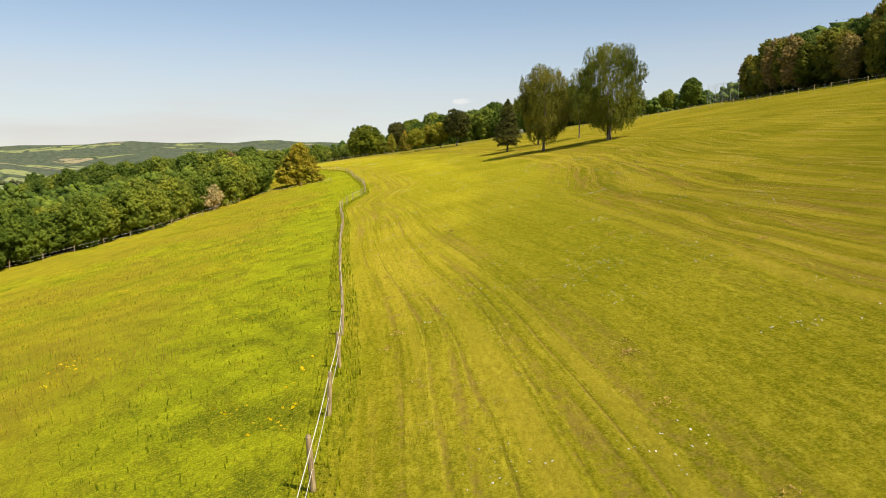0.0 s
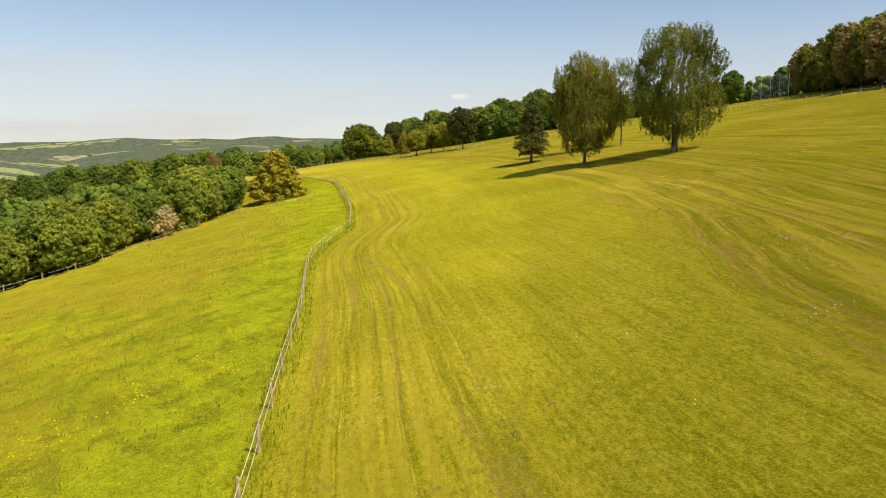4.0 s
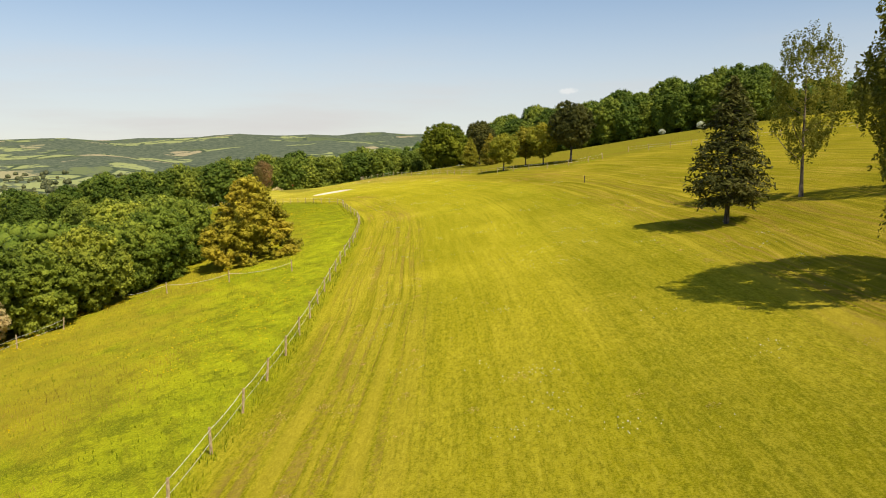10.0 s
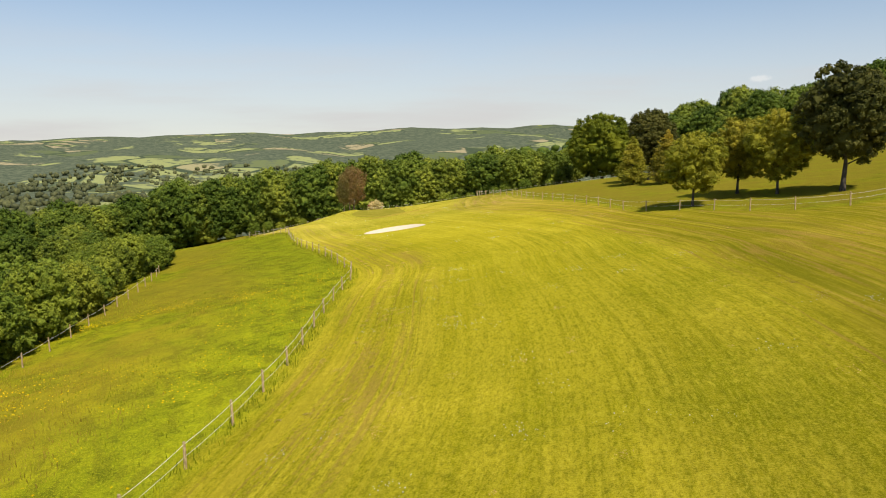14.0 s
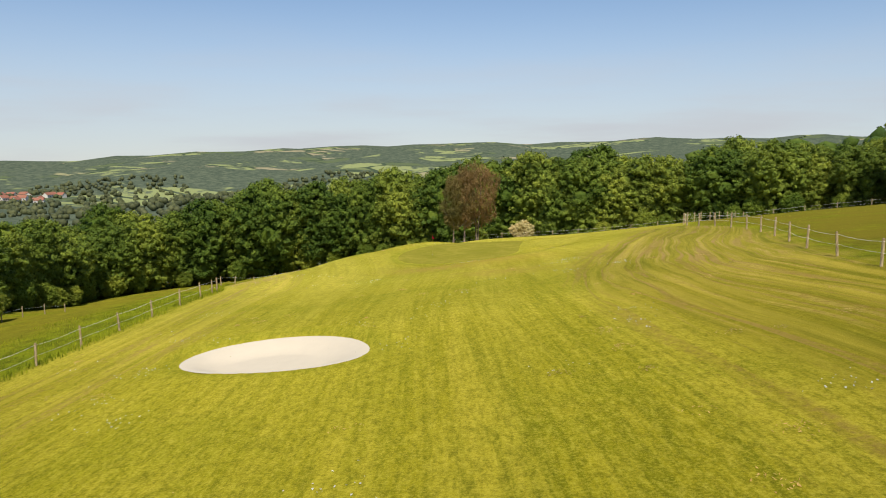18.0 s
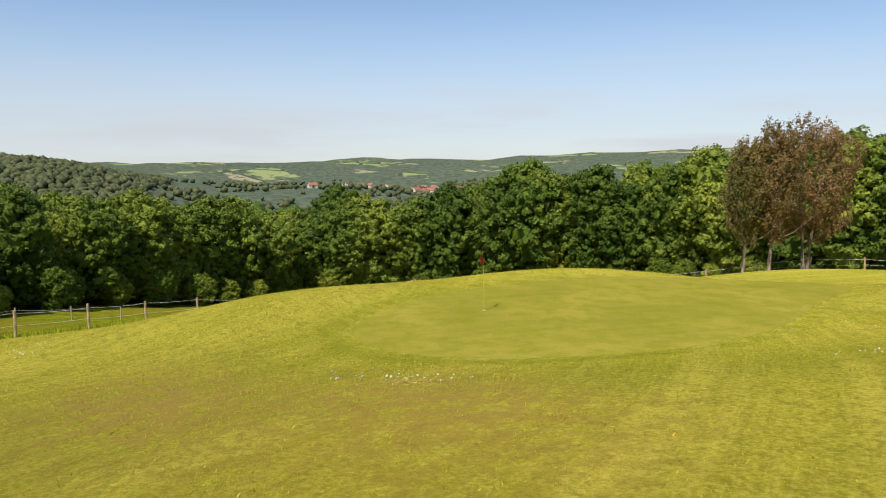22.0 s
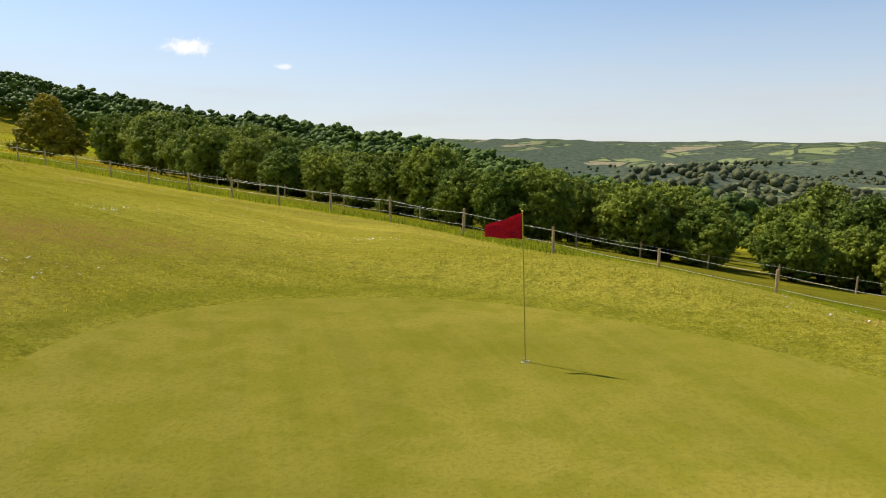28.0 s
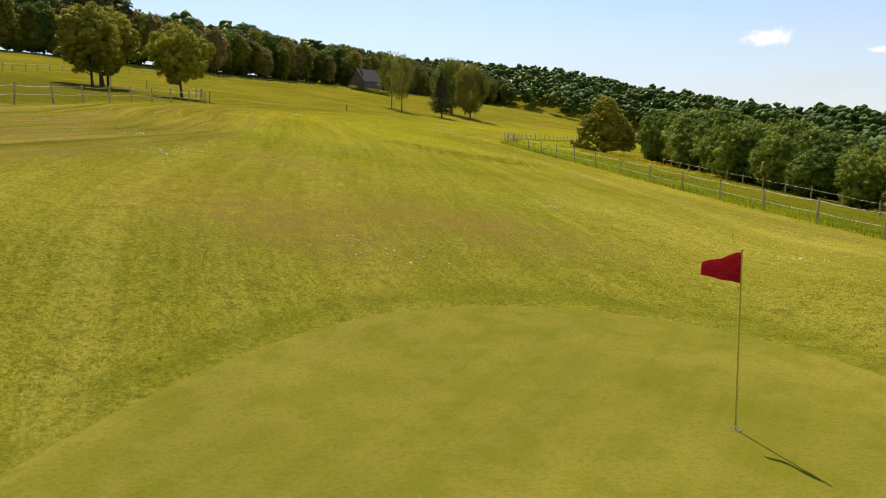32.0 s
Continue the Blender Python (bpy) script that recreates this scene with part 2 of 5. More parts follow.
def leaf(name, dark, light, through_light=0.3, spread=0.5):
    """Foliage: colour changes from leaf clump to leaf clump and from tree to tree, some light comes through."""
    m, n, l, b = material(name)
    geo = n.new("ShaderNodeNewGeometry")
    info = n.new("ShaderNodeObjectInfo")
    c = mix(n, l, geo.outputs["Random Per Island"], dark, light)
    patchy = noise_tex(n, l, geo.outputs["Position"], 0.16, 3, 0.6)
    # dark flecks in the colour imitate shaded gaps between leaves
    fleck = noise_tex(n, l, geo.outputs["Position"], 5.5, 4, 0.75)
    c = mix(n, l, calc(n, l, "MULTIPLY", curve(n, l, fleck, 0.5, 0.62), 0.45), c, mix(n, l, 1.0, c, (0.35, 0.38, 0.4), "MULTIPLY"))
    tint = calc(n, l, "MULTIPLY", curve(n, l, info.outputs["Random"], 0, 1, 1 - spread * 0.5, 1 + spread * 0.5), curve(n, l, patchy, 0.3, 0.7, 0.68, 1.32))
    hue = n.new("ShaderNodeHueSaturation")
    l.new(c, hue.inputs["Color"])
    l.new(tint, hue.inputs["Value"])
    l.new(calc(n, l, "ADD", curve(n, l, info.outputs["Random"], 0, 1, 0.515, 0.48), curve(n, l, patchy, 0.35, 0.65, 0.012, -0.012)), hue.inputs["Hue"])
    l.new(hue.outputs[0], b.inputs["Base Color"])
    b.inputs["Roughness"].default_value = 0.55
    b.inputs["Specular IOR Level"].default_value = 0.12
    bump(n, l, b, fleck, 1.0, 0.12)
    tr = n.new("ShaderNodeBsdfTranslucent")
    l.new(hue.outputs[0], tr.inputs["Color"])
    ms = n.new("ShaderNodeMixShader")
    ms.inputs[0].default_value = through_light
    l.new(b.outputs[0], ms.inputs[1])
    l.new(tr.outputs[0], ms.inputs[2])
    l.new(ms.outputs[0], n["Material Output"].inputs["Surface"])
    return m


def bark(name, dark, light, scale=6.0):
    m, n, l, b = material(name)
    pos = n.new("ShaderNodeTexCoord").outputs["Object"]
    stretch = n.new("ShaderNodeMapping")
    stretch.inputs["Scale"].default_value = (1, 1, 0.25)
    l.new(pos, stretch.inputs["Vector"])
    f = noise_tex(n, l, stretch.outputs[0], scale, 6, 0.7)
    l.new(mix(n, l, curve(n, l, f, 0.35, 0.65), dark, light), b.inputs["Base Color"])
    b.inputs["Roughness"].default_value = 0.9
    bump(n, l, b, f, 0.8, 0.03)
    return m


LEAF_WOOD = leaf("wood_leaves", (0.098, 0.145, 0.019), (0.19, 0.25, 0.03), 0.14, 0.6)
LEAF_YOUNG = leaf("young_leaves", (0.15, 0.205, 0.024), (0.27, 0.33, 0.038), 0.25, 0.4)
LEAF_BIRCH = leaf("birch_leaves", (0.16, 0.175, 0.025), (0.32, 0.32, 0.045), 0.45, 0.2)
LEAF_SPRING = leaf("spring_leaves", (0.25, 0.205, 0.06), (0.4, 0.33, 0.1), 0.35, 0.4)
LEAF_COPPER = leaf("copper_leaves", (0.19, 0.14, 0.045), (0.34, 0.255, 0.085), 0.35, 0.2)
LEAF_CONIFER = leaf("conifer_needles", (0.06, 0.068, 0.014), (0.13, 0.13, 0.028), 0.2, 0.2)
LEAF_GOLD = leaf("golden_needles", (0.28, 0.215, 0.018), (0.47, 0.37, 0.034), 0.12, 0.1)
LEAF_BLOSSOM = leaf("blossom", (0.44, 0.37, 0.12), (0.68, 0.6, 0.27), 0.2, 0.15)
LEAF_MAY = leaf("white_blossom", (0.4, 0.42, 0.25), (0.8, 0.8, 0.68), 0.2, 0.1)
LEAF_OAK = leaf("oak_leaves", (0.1, 0.145, 0.012), (0.2, 0.26, 0.022), 0.35, 0.2)
LEAF_LIME = leaf("lime_leaves", (0.26, 0.25, 0.025), (0.48, 0.44, 0.05), 0.45, 0.2)
BARK = bark("bark", (0.03, 0.024, 0.018), (0.11, 0.09, 0.07))
BIRCH_BARK = bark("birch_bark", (0.06, 0.045, 0.034), (0.33, 0.25, 0.17), 4.0)
POST_WOOD = bark("weathered_post_wood", (0.26, 0.18, 0.095), (0.56, 0.42, 0.23), 14.0)
ROPE = plain("white_fence_tape", (0.82, 0.79, 0.7), 0.6, 0.15, 2.0)


def ground_material():
    m, n, l, b = material("grassland")
    tc = n.new("ShaderNodeTexCoord").outputs["Object"]

    def attr(name):
        q = n.new("ShaderNodeAttribute")
        q.attribute_name = name
        return q.outputs["Fac"]

    def lane_vec(across, down):
        q = n.new("ShaderNodeCombineXYZ")
        l.new(calc(n, l, "MULTIPLY", side, across), q.inputs[0])
        l.new(calc(n, l, "MULTIPLY", along_m, down), q.inputs[1])
        return q.outputs[0]

    side, along_m, rough_k, far_k = attr("side"), attr("along"), attr("meadow"), attr("distance_k")
    n_big, n_mid, n_small = noise_tex(n, l, tc, 0.03, 4), noise_tex(n, l, tc, 0.2, 5), noise_tex(n, l, tc, 1.7, 6, 0.7)
    n_blade = noise_tex(n, l, tc, 12.0, 6, 0.85)
    verge = attr("verge")
    n_tuft = noise_tex(n, l, tc, 4.2, 5, 0.75)
    waver = noise_tex(n, l, lane_vec(0.12, 0.03), 1.0, 3, 0.5)

    def lanes_of(v, across, down, detail=4, rough=0.65):
        q = n.new("ShaderNodeCombineXYZ")
        l.new(calc(n, l, "MULTIPLY", v, across), q.inputs[0])
        l.new(calc(n, l, "MULTIPLY", along_m, down), q.inputs[1])
        return noise_tex(n, l, q.outputs[0], 1.0, detail, rough)

    def both(a, b):
        return calc(n, l, "MULTIPLY", a, b)

    # streaks left by mowing, along the run of the fairway
    fine_lane, wide_lane, tine = lanes_of(side, 1.7, 0.05, 3, 0.6), lanes_of(side, 0.4, 0.02, 3, 0.55), lanes_of(side, 3.4, 0.1)
    mown = mix(n, l, curve(n, l, n_mid, 0.3, 0.7), (0.37, 0.32, 0.014), (0.49, 0.41, 0.02))
    mown = mix(n, l, both(curve(n, l, n_big, 0.42, 0.62), 0.5), mown, (0.35, 0.325, 0.013))
    mown = mix(n, l, both(curve(n, l, wide_lane, 0.46, 0.58), 0.6), mown, (0.56, 0.46, 0.035))
    laned = curve(n, l, along_m, 750.0, 680.0, 0.12, 0.5)
    plain_k = curve(n, l, along_m, 680.0, 750.0, 0.3, 0.5)
    mown = mix(n, l, both(curve(n, l, fine_lane, 0.5, 0.62), laned), mown, (0.58, 0.47, 0.035))
    mown = mix(n, l, both(curve(n, l, fine_lane, 0.49, 0.36), laned), mown, (0.26, 0.255, 0.011))
    mown = mix(n, l, both(curve(n, l, tine, 0.52, 0.62), both(laned, 0.85)), mown, (0.6, 0.48, 0.04))
    mown = mix(n, l, both(curve(n, l, tine, 0.48, 0.38), both(laned, 0.85)), mown, (0.23, 0.225, 0.011))
    mown = mix(n, l, both(curve(n, l, noise_tex(n, l, tc, 0.11, 5, 0.65), 0.5, 0.66), 0.5), mown, (0.27, 0.28, 0.01))
    # a smooth pale strip in the middle, a tufted darker one above it near the start
    strip = both(both(curve(n, l, side, 8.0, 10.0), curve(n, l, verge, -8.0, -11.0)), curve(n, l, along_m, 720.0, 690.0))
    mown = mix(n, l, both(strip, 0.3), mown, (0.52, 0.45, 0.02))
    semi = both(both(curve(n, l, verge, -10.5, -8.0), curve(n, l, verge, 2.0, -1.0)), curve(n, l, along_m, 660.0, 600.0))
    mown = mix(n, l, both(semi, 0.45), mown, (0.25, 0.235, 0.012))
    # clumps of darker blades, pale dry tips
    clump, speck = lanes_of(side, 2.4, 0.7), lanes_of(side, 6.5, 2.0, 3)
    mown = mix(n, l, both(curve(n, l, n_small, 0.52, 0.64), plain_k), mown, (0.19, 0.195, 0.01))
    mown = mix(n, l, both(curve(n, l, clump, 0.53, 0.64), both(laned, 0.7)), mown, (0.18, 0.185, 0.01))
    mown = mix(n, l, both(curve(n, l, clump, 0.46, 0.36), both(laned, 0.6)), mown, (0.58, 0.47, 0.035))
    mown = mix(n, l, both(curve(n, l, speck, 0.52, 0.6), both(laned, 0.9)), mown, (0.17, 0.17, 0.01))
    mown = mix(n, l, both(curve(n, l, speck, 0.46, 0.38), both(laned, 0.8)), mown, (0.64, 0.52, 0.05))
    mown = mix(n, l, both(curve(n, l, n_tuft, 0.5, 0.6), plain_k), mown, (0.19, 0.185, 0.011))
    mown = mix(n, l, both(curve(n, l, n_blade, 0.5, 0.43), 0.42), mown, (0.68, 0.56, 0.06))
    mown = mix(n, l, both(curve(n, l, n_blade, 0.52, 0.58), 0.4), mown, (0.14, 0.145, 0.01))
    # upper slope: duller, browner grass with the mower's swathes
    bent = calc(n, l, "ADD", verge, both(waver, 5.0))
    swathe, rill = lanes_of(bent, 0.8, 0.018, 5), lanes_of(bent, 2.6, 0.06)
    up = both(curve(n, l, calc(n, l, "ADD", verge, both(n_big, 5.0)), 0.5, 5.0), curve(n, l, along_m, 790.0, 740.0))
    mown = mix(n, l, both(up, 0.62), mown, (0.25, 0.205, 0.016))
    mown = mix(n, l, both(both(up, curve(n, l, swathe, 0.52, 0.62)), 0.42), mown, (0.47, 0.36, 0.04))
    mown = mix(n, l, both(both(up, curve(n, l, swathe, 0.47, 0.37)), 0.6), mown, (0.18, 0.175, 0.012))
    mown = mix(n, l, both(both(up, curve(n, l, rill, 0.53, 0.62)), 0.5), mown, (0.52, 0.37, 0.07))
    mown = mix(n, l, both(both(up, curve(n, l, rill, 0.47, 0.37)), 0.5), mown, (0.16, 0.16, 0.011))
    # wheel tracks: parallel ruts beside the fence and along the foot of the upper slope
    broken = curve(n, l, calc(n, l, "ADD", both(n_tuft, 0.6), both(lanes_of(side, 0.5, 0.09, 4, 0.6), 0.6)), 0.55, 0.66)
    thread_b, thread_c = lanes_of(calc(n, l, "ADD", side, both(waver, 1.6)), 0.95, 0.012, 2, 0.5), lanes_of(bent, 0.6, 0.014, 2, 0.5)
    near_b, near_c = calc(n, l, "ABSOLUTE", calc(n, l, "SUBTRACT", thread_b, 0.5)), calc(n, l, "ABSOLUTE", calc(n, l, "SUBTRACT", thread_c, 0.5))
    band_b = both(curve(n, l, side, 0.9, 1.8), curve(n, l, side, 10.5, 6.5))
    band_c = both(both(curve(n, l, verge, -2.5, 0.0), curve(n, l, verge, 16.0, 7.0)), curve(n, l, along_m, 790.0, 760.0))
    rut = calc(n, l, "ADD", both(curve(n, l, near_b, 0.06, 0.01), band_b), both(curve(n, l, near_c, 0.024, 0.006), band_c))
    ridge = calc(n, l, "ADD", both(curve(n, l, near_b, 0.08, 0.14), band_b), both(curve(n, l, near_c, 0.08, 0.14), band_c))
    track = rut
    mown = mix(n, l, both(ridge, 0.45), mown, (0.56, 0.43, 0.045))
    # shadow within the ruts, painted as a darker tone
    mown = mix(n, l, both(rut, 0.14), mown, (0.21, 0.185, 0.012))
    mown = mix(n, l, both(both(curve(n, l, near_c, 0.024, 0.006), band_c), 0.4), mown, (0.3, 0.2, 0.03))
    mown = mix(n, l, both(both(rut, broken), 0.6), mown, (0.4, 0.26, 0.06))
    # broad uneven patches of duller and fresher growth
    broad = noise_tex(n, l, tc, 0.05, 4, 0.6)
    mown = mix(n, l, curve(n, l, broad, 0.4, 0.56), mix(n, l, 1.0, mown, (1.06, 1.05, 1.1), "MULTIPLY"), mix(n, l, 1.0, mown, (0.88, 0.9, 0.86), "MULTIPLY"))
    # along the run the fairway is darkened a little, the turf round the green made paler
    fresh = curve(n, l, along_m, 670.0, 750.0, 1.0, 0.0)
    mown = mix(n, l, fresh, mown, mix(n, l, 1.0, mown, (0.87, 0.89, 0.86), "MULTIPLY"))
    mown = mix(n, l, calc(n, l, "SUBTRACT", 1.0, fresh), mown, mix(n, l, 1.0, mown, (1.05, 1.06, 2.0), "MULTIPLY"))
    crumb = both(both(curve(n, l, rill, 0.54, 0.6), curve(n, l, n_tuft, 0.5, 0.58)), both(curve(n, l, verge, -6.0, 3.0), curve(n, l, along_m, 780.0, 740.0)))
    mown = mix(n, l, calc(n, l, "MULTIPLY", crumb, 0.6), mown, (0.27, 0.18, 0.035))
    mown = mix(n, l, both(attr("worn_turf"), curve(n, l, n_small, 0.4, 0.6, 0.2, 0.6)), mown, (0.34, 0.25, 0.03))
    bare = calc(n, l, "MULTIPLY", attr("bare"), curve(n, l, calc(n, l, "ADD", calc(n, l, "MULTIPLY", n_small, 0.6), calc(n, l, "MULTIPLY", n_tuft, 0.5)), 0.47, 0.58))
    mown = mix(n, l, calc(n, l, "MULTIPLY", bare, 0.9), mown, (0.38, 0.25, 0.06))
    worn = calc(n, l, "MULTIPLY", curve(n, l, n_blade, 0.6, 0.72), curve(n, l, n_small, 0.55, 0.68))
    mown = mix(n, l, calc(n, l, "MULTIPLY", worn, 0.5), mown, (0.38, 0.27, 0.06))
    # meadow: fresh grass by the fence, brown seed heads and yellow flowers below
    mead = mix(n, l, curve(n, l, n_mid, 0.3, 0.7), (0.21, 0.25, 0.008), (0.36, 0.37, 0.012))
    mead = mix(n, l, calc(n, l, "MULTIPLY", curve(n, l, calc(n, l, "ADD", calc(n, l, "MULTIPLY", n_small, 0.6), calc(n, l, "MULTIPLY", noise_tex(n, l, tc, 0.55, 4, 0.6), 0.4)), 0.46, 0.62), 0.7), mead, (0.13, 0.155, 0.008))
    mead = mix(n, l, calc(n, l, "MULTIPLY", curve(n, l, side, -18.0, -2.0), 0.45), mead, (0.25, 0.295, 0.012))
    slant = n.new("ShaderNodeCombineXYZ")
    l.new(calc(n, l, "ADD", calc(n, l, "MULTIPLY", side, 0.34), calc(n, l, "MULTIPLY", along_m, 0.16)), slant.inputs[0])
    l.new(calc(n, l, "SUBTRACT", calc(n, l, "MULTIPLY", along_m, 0.05), calc(n, l, "MULTIPLY", side, 0.07)), slant.inputs[1])
    drift = noise_tex(n, l, slant.outputs[0], 2.0, 6, 0.7)
    # darker green clumps, with the shadows of the tufts painted into them
    mead = mix(n, l, calc(n, l, "MULTIPLY", curve(n, l, drift, 0.5, 0.58), 0.6), mead, (0.14, 0.145, 0.01))
    sheaf = noise_tex(n, l, tc, 0.42, 5, 0.7)
    mead = mix(n, l, both(curve(n, l, sheaf, 0.53, 0.6), 0.78), mead, (0.1, 0.125, 0.008))
    mead = mix(n, l, both(curve(n, l, sheaf, 0.46, 0.38), 0.35), mead, (0.46, 0.48, 0.016))
    mead = mix(n, l, both(curve(n, l, n_tuft, 0.5, 0.6), 0.5), mead, (0.12, 0.145, 0.008))
    mead = mix(n, l, calc(n, l, "MULTIPLY", curve(n, l, n_blade, 0.5, 0.42), 0.5), mead, (0.6, 0.57, 0.03))
    mead = mix(n, l, calc(n, l, "MULTIPLY", curve(n, l, n_blade, 0.52, 0.6), 0.5), mead, (0.1, 0.13, 0.008))
    low_m = curve(n, l, side, -4.0, -16.0)
    seed = calc(n, l, "MULTIPLY", curve(n, l, calc(n, l, "ADD", n_big, calc(n, l, "MULTIPLY", n_mid, 0.5)), 0.58, 0.78), low_m)
    mead = mix(n, l, calc(n, l, "MULTIPLY", seed, 0.6), mead, (0.28, 0.215, 0.02))
    yellow = calc(n, l, "MULTIPLY", curve(n, l, n_blade, 0.54, 0.66), curve(n, l, calc(n, l, "ADD", n_mid, calc(n, l, "MULTIPLY", n_small, 0.3)), 0.58, 0.82))
    mead = mix(n, l, calc(n, l, "MULTIPLY", yellow, calc(n, l, "ADD", calc(n, l, "MULTIPLY", low_m, 0.7), 0.15)), mead, (0.72, 0.56, 0.006))
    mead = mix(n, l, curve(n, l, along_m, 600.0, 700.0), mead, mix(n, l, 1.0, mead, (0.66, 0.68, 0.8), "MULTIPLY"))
    mead = mix(n, l, 1.0, mead, (1.13, 1.12, 1.25), "MULTIPLY")
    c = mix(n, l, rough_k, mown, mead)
    # ruin of last year's stalks: dull brownish rough in the fenced corner
    c = mix(n, l, calc(n, l, "MULTIPLY", attr("tall_rough"), curve(n, l, n_mid, 0.3, 0.6, 0.4, 0.85)), c, (0.2, 0.16, 0.02))
    # rim of longer, greener grass round the green
    c = mix(n, l, calc(n, l, "MULTIPLY", attr("collar"), 0.55), c, (0.2, 0.22, 0.014))
    # patchwork of fields and woods across the valley, haze painted in as paler, greyer colours
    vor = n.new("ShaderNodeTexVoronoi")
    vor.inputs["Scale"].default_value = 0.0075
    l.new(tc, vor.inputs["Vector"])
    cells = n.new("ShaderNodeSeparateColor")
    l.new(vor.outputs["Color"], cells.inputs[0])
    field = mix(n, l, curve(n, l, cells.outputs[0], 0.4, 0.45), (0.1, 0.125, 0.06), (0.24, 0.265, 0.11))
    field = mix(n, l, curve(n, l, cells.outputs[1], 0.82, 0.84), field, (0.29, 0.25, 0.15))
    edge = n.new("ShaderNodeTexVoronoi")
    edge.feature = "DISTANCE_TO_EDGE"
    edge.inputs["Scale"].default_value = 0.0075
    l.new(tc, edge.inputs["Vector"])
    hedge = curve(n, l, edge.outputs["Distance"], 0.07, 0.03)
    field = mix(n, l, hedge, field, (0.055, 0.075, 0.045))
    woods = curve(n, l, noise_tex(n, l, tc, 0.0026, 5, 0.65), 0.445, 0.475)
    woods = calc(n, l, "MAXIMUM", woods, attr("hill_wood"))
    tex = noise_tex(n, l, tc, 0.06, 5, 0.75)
    hazed_wood_c = mix(n, l, curve(n, l, tex, 0.35, 0.65), (0.058, 0.077, 0.054), (0.112, 0.132, 0.085))
    field = mix(n, l, woods, field, hazed_wood_c)
    field = mix(n, l, curve(n, l, noise_tex(n, l, tc, 0.03, 4, 0.7), 0.56, 0.62), field, hazed_wood_c)
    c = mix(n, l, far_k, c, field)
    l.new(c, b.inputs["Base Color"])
    b.inputs["Roughness"].default_value = 1.0
    b.inputs["Diffuse Roughness"].default_value = 0.4
    b.inputs["Specular IOR Level"].default_value = 0.0
    relief = calc(n, l, "ADD", calc(n, l, "MULTIPLY", n_blade, 1.2), calc(n, l, "ADD", calc(n, l, "MULTIPLY", n_small, 1.6), calc(n, l, "ADD", calc(n, l, "MULTIPLY", clump, 1.5), calc(n, l, "MULTIPLY", track, -0.35))))
    bump(n, l, b, relief, 0.8, 0.12)
    return m


GRASS = ground_material()


def green_material():
    m, n, l, b = material("putting_turf")
    tc = n.new("ShaderNodeTexCoord").outputs["Object"]
    big, mid, fin = noise_tex(n, l, tc, 0.25, 4), noise_tex(n, l, tc, 1.1, 4), noise_tex(n, l, tc, 16, 5, 0.7)
    c = mix(n, l, curve(n, l, big, 0.3, 0.7), (0.205, 0.186, 0.024), (0.285, 0.242, 0.038))
    c = mix(n, l, calc(n, l, "MULTIPLY", curve(n, l, mid, 0.44, 0.6), 0.5), c, (0.165, 0.17, 0.011))
    # faint stripes of the hand mower
    strip = n.new("ShaderNodeMapping")
    strip.inputs["Rotation"].default_value = (0, 0, 0.5)
    strip.inputs["Scale"].default_value = (2.2, 0.12, 1)
    l.new(tc, strip.inputs["Vector"])
    c = mix(n, l, calc(n, l, "MULTIPLY", curve(n, l, noise_tex(n, l, strip.outputs[0], 1.0, 3), 0.43, 0.57), 0.26), c, (0.28, 0.235, 0.03))
    c = mix(n, l, calc(n, l, "MULTIPLY", curve(n, l, fin, 0.45, 0.65), 0.4), c, (0.14, 0.135, 0.014))
    rim = n.new("ShaderNodeAttribute")
    rim.attribute_name = "rim"
    rim_k = curve(n, l, calc(n, l, "ADD", rim.outputs["Fac"], calc(n, l, "MULTIPLY", mid, 0.04)), 0.995, 1.025)
    tuft = noise_tex(n, l, tc, 5.0, 5, 0.8)
    c = mix(n, l, calc(n, l, "MULTIPLY", rim_k, 0.8), c, mix(n, l, curve(n, l, tuft, 0.42, 0.58), (0.25, 0.225, 0.02), (0.15, 0.16, 0.012)))
    l.new(c, b.inputs["Base Color"])
    b.inputs["Roughness"].default_value = 1.0
    b.inputs["Diffuse Roughness"].default_value = 0.4
    b.inputs["Specular IOR Level"].default_value = 0.0
    bump(n, l, b, fin, 0.6, 0.03)
    return m


TURF = green_material()
SAND = plain("bunker_sand", (0.62, 0.53, 0.39), 0.95, 0.08, 1.5, relief=0.015)


# ==== helpers for things ====
def mesh_of(name, verts, faces, mat=None, smooth=False):
    me = bpy.data.meshes.new(name)
    me.from_pydata(np.asarray(verts, float).tolist() if not isinstance(verts, list) else verts, [], faces)
    if mat is not None:
        me.materials.append(mat)
    if smooth:
        me.shade_smooth()
    return me


def part(name, bm, mat, parent, label=""):
    """Links a bmesh or a mesh as one object under a thing."""
    if isinstance(bm, bmesh.types.BMesh):
        me = bpy.data.meshes.new(name)
        bm.to_mesh(me)
        bm.free()
    else:
        me = bm
    if mat is not None and not me.materials:
        me.materials.append(mat)
    ob = new(name, me)
    ob.parent = parent
    return tagged(ob, label) if label else ob


def thing(name, x, y, label, category, group="", z=None, kind=""):
    ob = new(name)
    ob.location = (x, y, hz(x, y) if z is None else z)
    return tagged(ob, label, category, group, kind)


